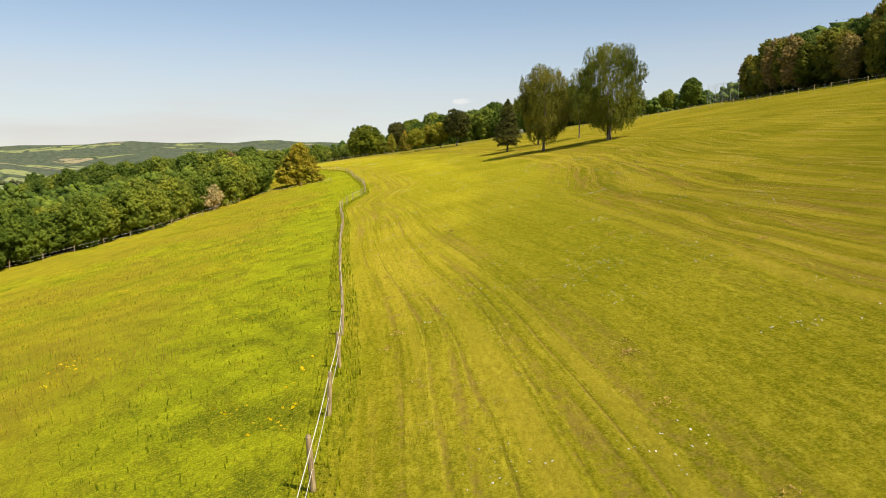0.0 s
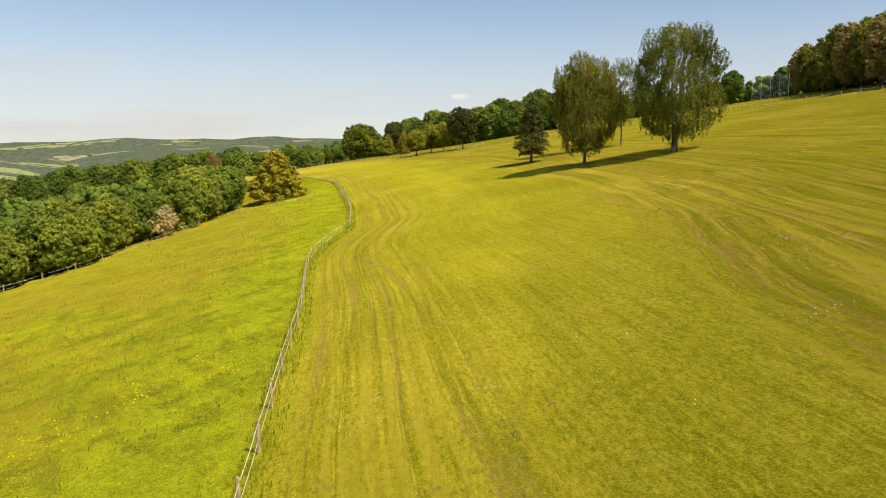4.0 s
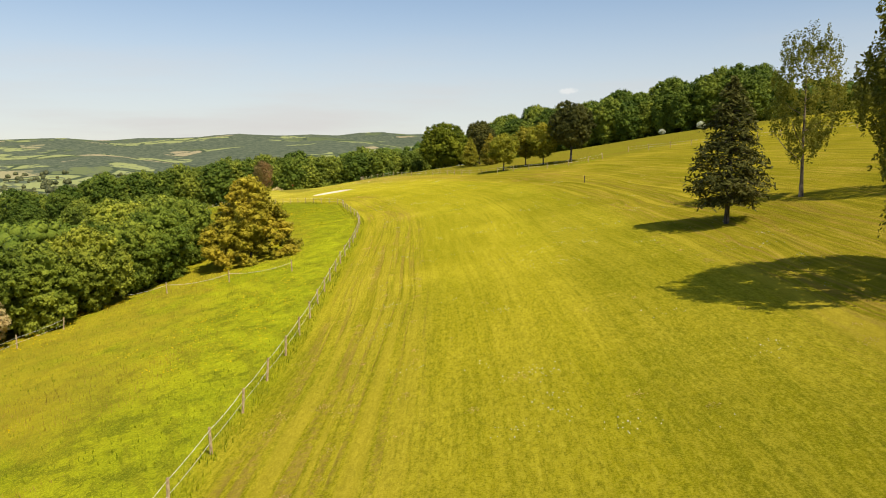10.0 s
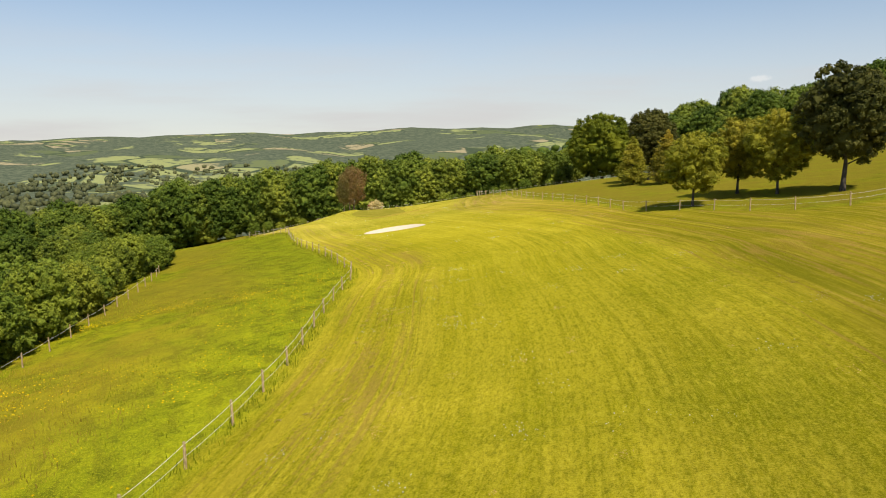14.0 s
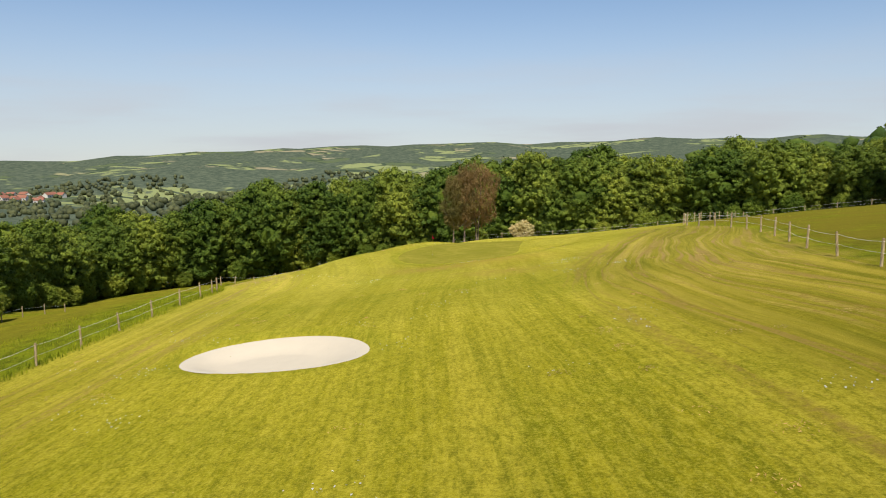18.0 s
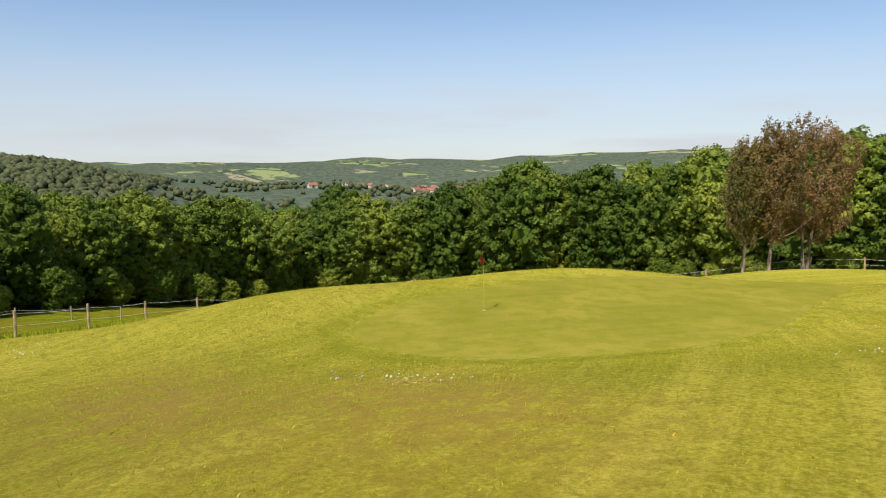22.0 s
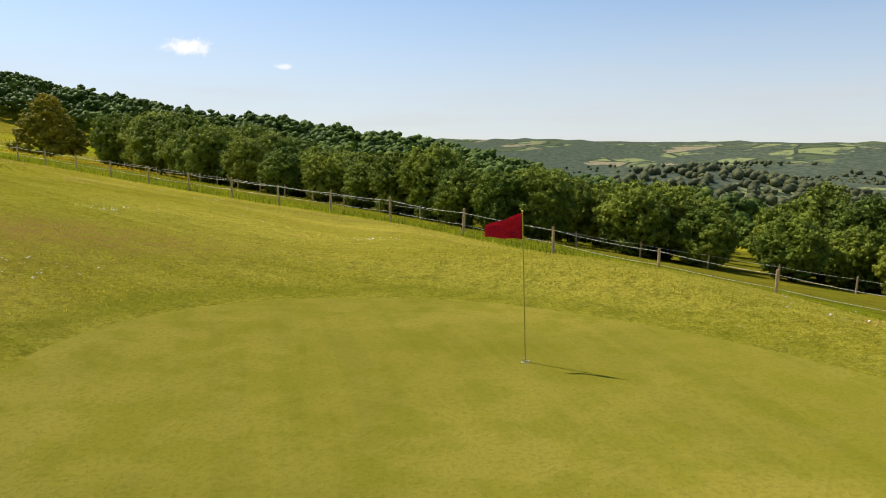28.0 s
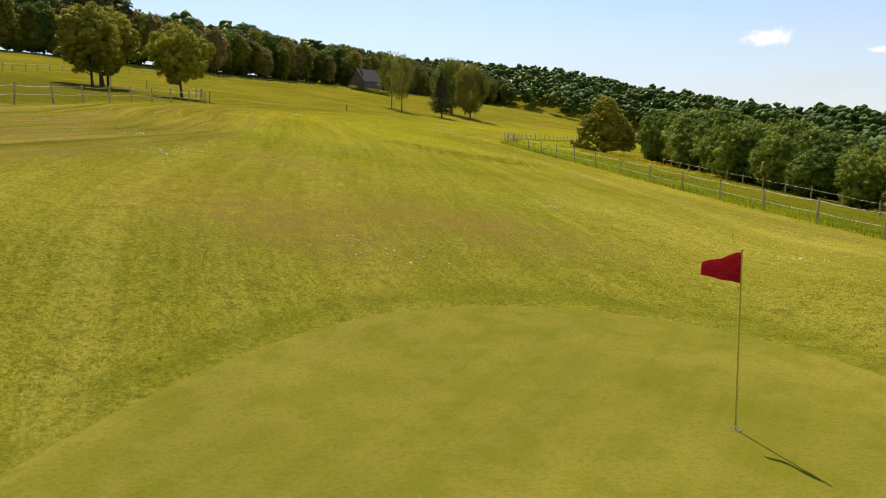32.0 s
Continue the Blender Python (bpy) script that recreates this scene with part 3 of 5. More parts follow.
def tube(bm, pts, radii, sides=7):
    rings = []
    for i, (p, r) in enumerate(zip(pts, radii)):
        p = Vector(p)
        d = Vector(pts[min(i + 1, len(pts) - 1)]) - Vector(pts[max(i - 1, 0)])
        q = d.to_track_quat("Z", "Y")
        rings.append([bm.verts.new(p + q @ Vector((r * math.cos(a), r * math.sin(a), 0))) for a in np.arange(sides) * math.tau / sides])
    for a, b in zip(rings, rings[1:]):
        for k in range(sides):
            bm.faces.new((a[k], a[(k + 1) % sides], b[(k + 1) % sides], b[k]))
    bm.faces.new(rings[0][::-1])
    bm.faces.new(rings[-1])


def along(line, step):
    """Points at even steps along a plan line, with the way at each."""
    line = np.array(line, float)
    seg = np.hypot(*np.diff(line, axis=0).T)
    total = np.r_[0, np.cumsum(seg)]
    s = np.linspace(0, total[-1], max(2, int(round(total[-1] / step)) + 1))
    return np.stack([np.interp(s, total, line[:, 0]), np.interp(s, total, line[:, 1])], 1)


def smooth_line(line, rounds=2):
    p = np.array(line, float)
    for _ in range(rounds):
        q = np.empty((2 * len(p) - 2, 2))
        q[0::2], q[1::2] = 0.75 * p[:-1] + 0.25 * p[1:], 0.25 * p[:-1] + 0.75 * p[1:]
        p = np.vstack([p[:1], q, p[-1:]])
    return p


def signed_side(x, y, line, with_run=False):
    """Distance from a plan line, positive on its right."""
    best, sign, run, gone = np.full(x.shape, 1e9), np.ones(x.shape), np.zeros(x.shape), 0.0
    for (ax, ay), (bx, by) in zip(line[:-1], line[1:]):
        ux, uy = bx - ax, by - ay
        k = np.clip(((x - ax) * ux + (y - ay) * uy) / (ux * ux + uy * uy), 0, 1)
        d = np.hypot(x - ax - k * ux, y - ay - k * uy)
        s = np.where(uy * (x - ax) - ux * (y - ay) >= 0, 1.0, -1.0)
        hit = d < best
        ln = math.hypot(ux, uy)
        best, sign, run = np.where(hit, d, best), np.where(hit, s, sign), np.where(hit, gone + k * ln, run)
        gone += ln
    return (best * sign, run) if with_run else best * sign


# ==== plan lines ====
FENCE_MEADOW = [(17.5, -6), (16.2, 15), (15.3, 30.9), (14.9, 35.6), (14.6, 40.2), (13.6, 48.3), (11.5, 62.2), (8.9, 82), (7.9, 91.5), (6.3, 101.7), (5.1, 108.7), (4.2, 115.7), (4.3, 121), (4.4, 125.3), (5.2, 130), (5.8, 134.2), (4.8, 143.3), (2.4, 162.8), (-0.5, 177.9), (-3, 191.7), (-5.3, 205.8), (-9.9, 227.2), (-18.5, 248), (-22.2, 259.2), (-28.4, 266.8), (-34.8, 274.5), (-42, 282.4), (-50.2, 291.2), (-55.9, 298.1), (-60.5, 304.2), (-65.5, 310.7), (-70.7, 315), (-75.2, 317.8), (-80, 320.6), (-84.7, 324), (-88, 329), (-91, 338), (-92, 352), (-91, 368)]
FENCE_WOOD = [(-78, 100), (-60, 124), (-46, 137), (-37, 148), (-32, 163), (-28, 180)]
FENCE_WOOD_2 = [(-34, 222), (-46, 246), (-62, 272), (-75, 288), (-87, 296), (-100, 305), (-110, 316)]
FENCE_FAR = [(-91, 368), (-84, 381), (-70, 391), (-50, 398), (-36, 399), (-20, 398), (-6, 392)]
FENCE_RIGHT = [(31, 276), (27, 271.5), (22, 269.5), (15, 273.8), (10, 279), (5.5, 281.5), (1.2, 285.5), (-2.2, 292.5), (-6, 299), (-10.6, 306.2), (-20.3, 320.4), (-25.3, 331), (-30.4, 340.3), (-36, 348), (-42, 355), (-48, 372), (-50, 396)]
FENCE_HILL = [(101, 30), (98, 90), (95, 130), (92, 165), (88, 200), (80, 236), (66, 262), (50, 281), (38, 290)]

# foot of the rougher upper slope
VERGE = [(33, -60), (31.2, 20), (30, 45), (29.5, 66), (30.6, 88), (33.5, 110), (33.3, 134), (31.7, 150), (29.3, 181), (25, 206), (20.1, 228), (12.1, 254), (4.5, 267), (-1.3, 276), (-6.9, 287), (-13.5, 296), (-21.2, 304), (-26.4, 309.6), (-31, 315.3), (-37, 328), (-42, 345), (-52, 366), (-60, 420)]

# ==== ground sheet ====
def spread_axis(lo, hi, step, reach, fine):
    inner = np.arange(lo, hi + step / 2, step)
    for a, b, d in fine:
        inner = np.r_[inner[inner < a - d * 0.5], np.arange(a, b, d), inner[inner > b + 0.1]]
    out, d = [], step
    p = 0.0
    while p < reach:
        d = min(d * 1.13, 110)
        p += d
        out.append(p)
    out = np.array(out)
    return np.r_[lo - out[::-1], inner, hi + out]


xs, ys = spread_axis(-120, 110, 1.6, 4700, [(-70, -28, 0.6), (-42, -30, 0.25)]), spread_axis(-10, 420, 1.6, 4700, [(291, 303, 0.25), (324, 350, 0.6)])
gx, gy = np.meshgrid(xs, ys, indexing="ij")
gz = ground_height(gx, gy)
meadow_line = smooth_line(FENCE_MEADOW, 2)
side_line = np.vstack([[[19, -400]], meadow_line, [[-80, 420], [-60, 900]]])
side, run = signed_side(gx, gy, side_line, True)
right_line = np.vstack([smooth_line(FENCE_RIGHT, 1), [[-50, 600]]])
rside = signed_side(gx, gy, right_line)
verge = np.clip(signed_side(gx, gy, smooth_line(VERGE, 2)), -90, 90)
worn_turf = np.exp(-(((gx + 45) / 7.0) ** 2) - ((gy - 327) / 4.5) ** 2)
br = bunker_r(gx, gy)
gz = gz - 0.25 * (1 - ramp(0.86, 1.03, br))
gz = gz - 0.10 * (1 - ramp(0.9, 1.0, green_r(gx, gy)))
inside_r = (rside > 0) & (gy > 262) & (gx > -52)
meadow_k = np.clip(ramp(0.4, -0.6, side) + np.where(inside_r, ramp(0.0, 1.0, rside), 0), 0, 1)
rough_in = np.where(inside_r, ramp(0.5, 2.5, rside), 0)
collar = np.exp(-(((green_r(gx, gy) - 1.055) / 0.042) ** 2)) + 0.5 * np.exp(-(((bunker_r(gx, gy) - 1.12) / 0.1) ** 2))
bare = np.exp(-(((gx + 51) / 4.2) ** 2) - ((gy - 323.4) / 2.2) ** 2) + 0.8 * np.exp(-(((gx + 48) / 3.5) ** 2) - ((gy - 328.5) / 2.4) ** 2) + 0.7 * np.exp(-(((gx + 40) / 4.0) ** 2) - ((gy - 319) / 2.0) ** 2)
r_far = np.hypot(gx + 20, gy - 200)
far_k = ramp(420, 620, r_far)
az_far = np.degrees(np.arctan2(-(gx + 20), gy - 200))
hill_wood = (1 - ramp(12, 15, np.abs(az_far - 102.5))) * ramp(600, 700, r_far) * (1 - ramp(1500, 1700, r_far))
idx = np.arange(gx.size).reshape(gx.shape)
quads = np.stack([idx[:-1, :-1], idx[1:, :-1], idx[1:, 1:], idx[:-1, 1:]], -1).reshape(-1, 4)
ground_me = bpy.data.meshes.new("ground")
ground_me.from_pydata(np.stack([gx.ravel(), gy.ravel(), gz.ravel()], 1).tolist(), [], quads.tolist())
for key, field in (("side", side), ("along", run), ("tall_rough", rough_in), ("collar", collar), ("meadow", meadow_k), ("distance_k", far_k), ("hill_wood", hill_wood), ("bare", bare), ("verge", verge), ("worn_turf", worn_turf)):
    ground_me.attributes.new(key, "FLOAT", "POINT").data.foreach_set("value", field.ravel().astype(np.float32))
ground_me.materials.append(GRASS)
ground_me.shade_smooth()
tagged(new("ground", ground_me), "mown fairway and flowering meadow falling to a wooded valley", "ground", kind="structure")


def disc_sheet(name, radius_of, centre, size, lift, mat, rings=26, spokes=96):
    """A sheet over the ground within radius_of = 1."""
    verts, faces = [], []
    for i in range(rings + 1):
        for k in range(spokes):
            a = k * math.tau / spokes
            ux, uy = math.cos(a) * size[0], math.sin(a) * size[1]
            edge = 1 / float(radius_of(centre[0] + ux, centre[1] + uy))
            q = edge * i / rings
            x, y = centre[0] + ux * q, centre[1] + uy * q
            verts.append((x, y, hz(x, y) + lift(i / rings)))
    for i in range(rings):
        for k in range(spokes):
            k2 = (k + 1) % spokes
            faces.append((i * spokes + k, i * spokes + k2, (i + 1) * spokes + k2, (i + 1) * spokes + k))
    me = mesh_of(name, verts, faces, mat, True)
    me.attributes.new("rim", "FLOAT", "POINT").data.foreach_set("value", np.repeat(np.arange(rings + 1) / rings, spokes).astype(np.float32))
    return new(name, me)


tagged(disc_sheet("putting_green", green_r, GREEN[:2], GREEN[2:4], lambda q: 0.035 - 0.06 * max(0, (q - 0.97) / 0.03), TURF), "closely mown pale putting green on a low platform", "putting green", kind="structure")
tagged(disc_sheet("sand_bunker", bunker_r, BUNKER[:2], BUNKER[2:4], lambda q: 0.02 - 0.05 * q**10, SAND), "pale raked sand bunker sunk in the fairway", "bunker", kind="structure")

# ==== trees ====
def leaf_cards(p, nrm, size, rng, slim=0.62, stray=0.4):
    """Small bent four-cornered leaves or leaf clumps at the points p, facing about nrm."""
    k = len(p)
    nrm = nrm + rng.normal(0, stray, (k, 3))
    nrm /= np.linalg.norm(nrm, axis=1, keepdims=True) + 1e-9
    u = np.cross(nrm, rng.normal(0, 1, (k, 3)))
    u /= np.linalg.norm(u, axis=1, keepdims=True) + 1e-9
    v = np.cross(nrm, u)
    s = (size * rng.uniform(0.65, 1.35, k))[:, None]
    bend = nrm * s * rng.uniform(-0.25, 0.25, (k, 1))
    quad = np.stack([p - u * s * 0.6, p - v * s * 0.5 * slim + bend, p + u * s * 0.6, p + v * s * 0.5 * slim + bend], 1)
    return quad.reshape(-1, 3)


def cards_mesh(name, verts, mat):
    faces = np.arange(len(verts)).reshape(-1, 4).tolist()
    return mesh_of(name, verts.tolist(), faces, mat)


def ball(detail):
    bm = bmesh.new()
    bmesh.ops.create_icosphere(bm, subdivisions=detail, radius=1.0)
    bm.verts.ensure_lookup_table()
    v, f = np.array([tuple(q.co) for q in bm.verts]), np.array([[q.index for q in g.verts] for g in bm.faces])
    bm.free()
    return v, f


BALL_SMALL = ball(1)


def balls(at, radius, model, rng, rough=0.16, flat=0.82):
    """Uneven leafy lumps at the points."""
    v, f = model
    k = len(at)
    p = v[None] * (np.asarray(radius).reshape(k, -1, 1) if np.ndim(radius) == 1 else np.asarray(radius)[:, None, :]) * (1 + rng.normal(0, rough, (k, len(v), 1))) * np.array([1, 1, flat])
    return (at[:, None, :] + p).reshape(-1, 3), (f[None] + (np.arange(k) * len(v))[:, None, None]).reshape(-1, 3)


def skin_points(lobes, count, rng, shell=0.2):
    """Points near the skins of ellipsoid lobes (x, y, z, rx, ry, rz), none deep inside others."""
    L = np.array(lobes, float)
    area = L[:, 3] * L[:, 4] + L[:, 3] * L[:, 5] + L[:, 4] * L[:, 5]
    pick = rng.choice(len(L), count, p=area / area.sum())
    d = rng.normal(0, 1, (count, 3))
    d /= np.linalg.norm(d, axis=1, keepdims=True)
    p = L[pick, :3] + d * L[pick, 3:] * (1 - shell * rng.random(count)[:, None] ** 1.6)
    inner = np.zeros(count)
    for row in L:
        inner += (((p - row[:3]) / row[3:]) ** 2).sum(1) < 0.6
    return p[inner < 1], d[inner < 1]


def clump_crown(lobes, puff, cards, size, rng, slim=0.7, tries=2600, gap=1.05, floor=0.25, core=0.66):
    """A dense crown: leafy lumps over the lobes, with leaf clumps standing out from each."""
    p, d = skin_points(lobes, tries, rng)
    if gap:
        kept = []
        for i in range(len(p)):
            if not kept or ((p[kept] - p[i]) ** 2).sum(1).min() > (gap * puff) ** 2:
                kept.append(i)
        p, d = p[kept], d[kept]
    up = p[:, 2] > floor
    p, d = p[up], d[up]
    rad = puff * rng.uniform(0.7, 1.25, len(p))
    L = np.array(lobes, float)
    L = L[L[:, 2] > floor]
    v0, f0 = balls(L[:, :3], L[:, 3:] * 0.72, BALL_SMALL, rng, 0.08, 1.0)
    v1, f1 = balls(p, rad * core, BALL_SMALL, rng, 0.24)
    k = rng.choice(len(p), cards, p=rad**2 / (rad**2).sum())
    e = rng.normal(0, 1, (cards, 3)) + d[k] * 0.9 + np.array([0, 0, 0.35])
    e /= np.linalg.norm(e, axis=1, keepdims=True)
    q = p[k] + e * (rad[k] * rng.uniform(0.6, 1.15, cards))[:, None] * np.array([1, 1, 0.85])
    v2 = leaf_cards(q, e, size, rng, slim).reshape(-1, 4, 3)[:, 1:].reshape(-1, 3)
    f2 = (np.arange(len(v2)).reshape(-1, 3) + len(v0) + len(v1)).tolist()
    return np.vstack([v0, v1, v2]), f0.tolist() + (f1 + len(v0)).tolist() + f2


def strand_crown(lobes, strands, leaves, fall, size, rng):
    """A weeping crown: strings of small leaves hang from its twigs."""
    p, d = skin_points(lobes, int(strands * 2.2), rng, 0.55)
    p, d = p[:strands], d[:strands]
    k = np.repeat(np.arange(len(p)), leaves)
    down = rng.random(len(k)) ** 0.8
    reach = (fall * rng.uniform(0.25, 1.0, len(p)))[k]
    sway = rng.normal(0, 0.16, (len(p), 2))[k]
    q = p[k] + np.stack([sway[:, 0] * down * reach, sway[:, 1] * down * reach, -down * reach], 1) + d[k] * (0.25 * (1 - down))[:, None] + rng.normal(0, 0.07, (len(k), 3))
    return leaf_cards(q, d[k] + np.array([0, 0, 0.25]), size, rng, 0.6, 0.6)


def broad_lobes(height, width, low, rng, n=14, fine=1.0):
    """The lobes of a broad crown between low and height."""
    mid, half = (height + low) / 2, (height - low) / 2
    out = [(0, 0, mid, width * 0.36, width * 0.36, half * 0.8)]
    for i in range(n):
        a = i * 2.399 + rng.uniform(-0.4, 0.4)
        t = (i + 0.5) / n * 2 - 1
        ring = math.sqrt(max(0.05, 1 - t * t))
        q = width * 0.5 * rng.uniform(0.28, 0.44) * fine
        out.append((math.cos(a) * ring * (width * 0.5 - q * 0.9) * (wide := rng.uniform(1.15 - 0.35 / fine**2, 1.1)), math.sin(a) * ring * (width * 0.5 - q * 0.9) * wide, mid + t * (half - q * 0.75), q, q, q * rng.uniform(0.7, 1.0)))
    return out


def trunk_parts(root, bark_mat, height, radius, low, rng, limbs=5, lean=0.03, reach=0.35, stems=1):
    """A tapered trunk, or several, with limbs of their own."""
    for s in range(stems):
        a0 = s * math.tau / max(1, stems) + 0.5
        off = 0.0 if stems == 1 else radius * 1.6
        ln = lean if stems == 1 else 0.16
        top = height * 0.72
        pts = [(math.cos(a0) * (off + ln * z) + rng.normal(0, 0.04) * z * 0.15, math.sin(a0) * (off + ln * z) + rng.normal(0, 0.04) * z * 0.15, z - 0.25) for z in np.linspace(0, top, 7)]
        rad = [radius * (1.35 if i == 0 else 1) * (1 - 0.78 * i / 6) for i in range(7)]
        bm = bmesh.new()
        tube(bm, pts, rad, 8)
        trunk = part("trunk", bm, bark_mat, root)
        for i in range(limbs):
            z = low * 0.8 + (top - low * 0.8) * (i + 0.4) / limbs
            k = z / top * 6
            j = min(5, int(k))
            base = Vector(pts[j]).lerp(Vector(pts[j + 1]), k - j)
            a = i * 2.4 + rng.uniform(-0.5, 0.5)
            ln2 = height * reach * (1.05 - 0.6 * z / top)
            mid = base + Vector((math.cos(a) * ln2 * 0.5, math.sin(a) * ln2 * 0.5, ln2 * 0.28))
            end = base + Vector((math.cos(a) * ln2, math.sin(a) * ln2, ln2 * 0.75))
            r0 = radius * 0.42 * (1 - 0.6 * z / top)
            bm = bmesh.new()
            tube(bm, [base, mid, end], [r0, r0 * 0.6, r0 * 0.2], 5)
            part("limb", bm, bark_mat, trunk)


def make_tree(name, label, category, seed, height, width, low, leaf_mat, bark_mat, cards, size, n=14, limbs=5, trunk_r=None, stems=1, droop=0.0, slim=0.7, lobes=None, group="", puff=0.55, leaves=16, fine=1.0, gap=1.05):
    """A trunk with a crown of leafy lumps, or with droop a weeping one of that many strings of leaves."""
    rng = np.random.default_rng(seed)
    root = tagged(new(name), label, category, group)
    trunk_r = trunk_r or height * 0.018
    trunk_parts(root, bark_mat, height, trunk_r, low, rng, limbs, stems=stems, reach=0.3)
    lobes = lobes or broad_lobes(height, width, low, rng, n, fine)
    if droop:
        v = strand_crown(lobes, cards, leaves, droop, size, rng)
        me = cards_mesh("crown", v[np.repeat(v.reshape(-1, 4, 3)[:, 0, 2] > 0.5, 4)], leaf_mat)
    else:
        v, f = clump_crown(lobes, puff, cards, size, rng, slim, gap=gap)
        me = mesh_of("crown", v, f, leaf_mat)
    part("crown", me, None, root)
    return root


def make_conifer(name, label, category, seed, height, width, low, leaf_mat, tiers, per_tier, size, droop=0.25, puff=0.0, group="", blunt=0.8):
    """A trunk with tiers of boughs; each bough carries needle sprays."""
    rng = np.random.default_rng(seed)
    root = tagged(new(name), label, category, group)
    bm = bmesh.new()
    tube(bm, [(0, 0, -0.2), (0.03, 0, height * 0.5), (0, 0.02, height * 0.97)], [height * 0.02, height * 0.012, 0.02], 8)
    pts, nrm = [], []
    for i in range(tiers):
        t = i / (tiers - 1)
        z = low + (height - low) * t
        reach = width * 0.5 * (1 - t**1.2) ** blunt * (0.55 + 0.45 * min(1, t * 5)) + 0.15
        for k in range(per_tier):
            a = k * math.tau / per_tier + i * 0.9 + rng.uniform(-0.25, 0.25)
            ln = reach * rng.uniform(0.72, 1.12)
            d = np.array([math.cos(a), math.sin(a), 0])
            rise = rng.uniform(-0.1, 0.15)
            z = low + (height - low) * min(1.0, max(0.0, t + rng.uniform(-0.5, 0.5) / tiers))
            tip = d * ln + np.array([0, 0, z + ln * (rise - droop)])
            if k % 2 == 0:
                tube(bm, [(0, 0, z), tuple(d * ln * 0.55 + np.array([0, 0, z + ln * (rise - droop * 0.3) * 0.5])), tuple(tip)], [0.05 + 0.01 * ln, 0.035, 0.012], 4)
            m = int(7 + ln * 16)
            s = rng.uniform(0.18, 1.0, m) ** 0.7
            p = d * (ln * s)[:, None] + np.array([0, 0, z]) + np.stack([0 * s, 0 * s, ln * (rise * s - droop * s * s)], 1)
            wide = (0.12 + 0.22 * ln * (1 - 0.55 * s))
            p = p + np.stack([-d[1] * rng.normal(0, 1, m) * wide, d[0] * rng.normal(0, 1, m) * wide, rng.normal(0, 0.06 + puff, m)], 1)
            pts.append(p)
            nrm.append(np.stack([d[0] * 0.4 + 0 * s, d[1] * 0.4 + 0 * s, 0.8 + 0 * s], 1))
    part("trunk", bm, BARK, root)
    p, q = np.vstack(pts), np.vstack(nrm)
    keep = p[:, 2] > 0.15
    part("crown", cards_mesh("crown", leaf_cards(p[keep], q[keep], size, rng, 0.5), leaf_mat), None, root)
    return root


def place(tree, x, y, turn=0.0, scale=1.0, sink=0.1, tall=1.0):
    m = pose(x, y, hz(x, y) - sink, 0, 0, turn) @ Matrix.Diagonal((scale, scale, scale * tall, 1))
    return copy_thing(tree, m)


def move_to(tree, x, y, turn=0.0, sink=0.1):
    tree.matrix_basis = pose(x, y, hz(x, y) - sink, 0, 0, turn)
    return tree


# Birches and a spruce on the slope of the fairway
birch_a = move_to(make_tree("birch_tree", "weeping birch with full olive-green crown on the mown slope", "tree", 11, 16.2, 11.2, 2.4, LEAF_BIRCH, BIRCH_BARK, 4600, 0.18, 36, 7, 0.22, droop=1.7, leaves=18, fine=0.8, group="birches on the fairway"), 37.8, 152.6, 20)
birch_c = move_to(make_tree("birch_tree", "broad weeping birch with pale trunk on the mown slope", "tree", 12, 17.2, 14.0, 2.6, LEAF_BIRCH, BIRCH_BARK, 6200, 0.19, 44, 8, 0.26, stems=2, droop=1.9, leaves=18, fine=0.75, group="birches on the fairway"), 48.4, 145, 60)
birch_d = move_to(make_tree("birch_tree", "slender birch with thin open crown behind the spruce", "tree", 13, 15.0, 7, 3.6, LEAF_BIRCH, BIRCH_BARK, 1000, 0.17, 18, 6, 0.17, droop=1.4, leaves=16, fine=0.8, group="birches on the fairway"), 41.2, 184.5, 100)
birch_e = move_to(make_tree("birch_tree", "slender birch with leaning white trunk and open crown", "tree", 14, 15.8, 7.5, 3.8, LEAF_BIRCH, BIRCH_BARK, 1100, 0.17, 18, 6, 0.18, droop=1.4, leaves=16, fine=0.8, group="birches on the fairway"), 49.3, 177, 190)
move_to(make_conifer("spruce_tree", "small dark green spruce with drooping boughs on the fairway", "tree", 15, 11.4, 7.4, 1.9, LEAF_CONIFER, 17, 10, 0.36, 0.2, 0.1), 33.3, 177.5, 0)
# Meadow edge
rg = np.random.default_rng(160)
gold_lobes = [(0, 0, 5.0, 2.6, 2.6, 4.4)]
for i in range(120):
    q = (i + 0.5) / 120
    z = 0.7 + 10.0 * q**1.15
    ring = 6.0 * (1 - (z / 11.6) ** 1.5) * rg.uniform(0.72, 1.08) * min(1.0, 0.75 + z * 0.12)
    a = i * 2.399 + rg.uniform(-0.3, 0.3)
    rr = rg.uniform(0.6, 1.15) * (1.05 - 0.45 * q)
    gold_lobes.append((math.cos(a) * ring, math.sin(a) * ring, z, rr * 1.15, rr * 1.15, rr * 0.6))
move_to(make_tree("golden_cypress", "golden-yellow bushy conifer at the edge of the meadow", "tree", 16, 11.2, 12, 0.4, LEAF_GOLD, BARK, 36000, 0.25, 0, 6, 0.2, lobes=gold_lobes, puff=0.36, slim=0.5), -18.6, 204.0, 30)
move_to(make_tree("hawthorn_bush", "round hawthorn bush covered in pale pinkish blossom", "bush", 17, 5.6, 5.4, 0.4, LEAF_BLOSSOM, BARK, 9000, 0.22, 14, 4, 0.14, puff=0.42), -32.6, 174.5)
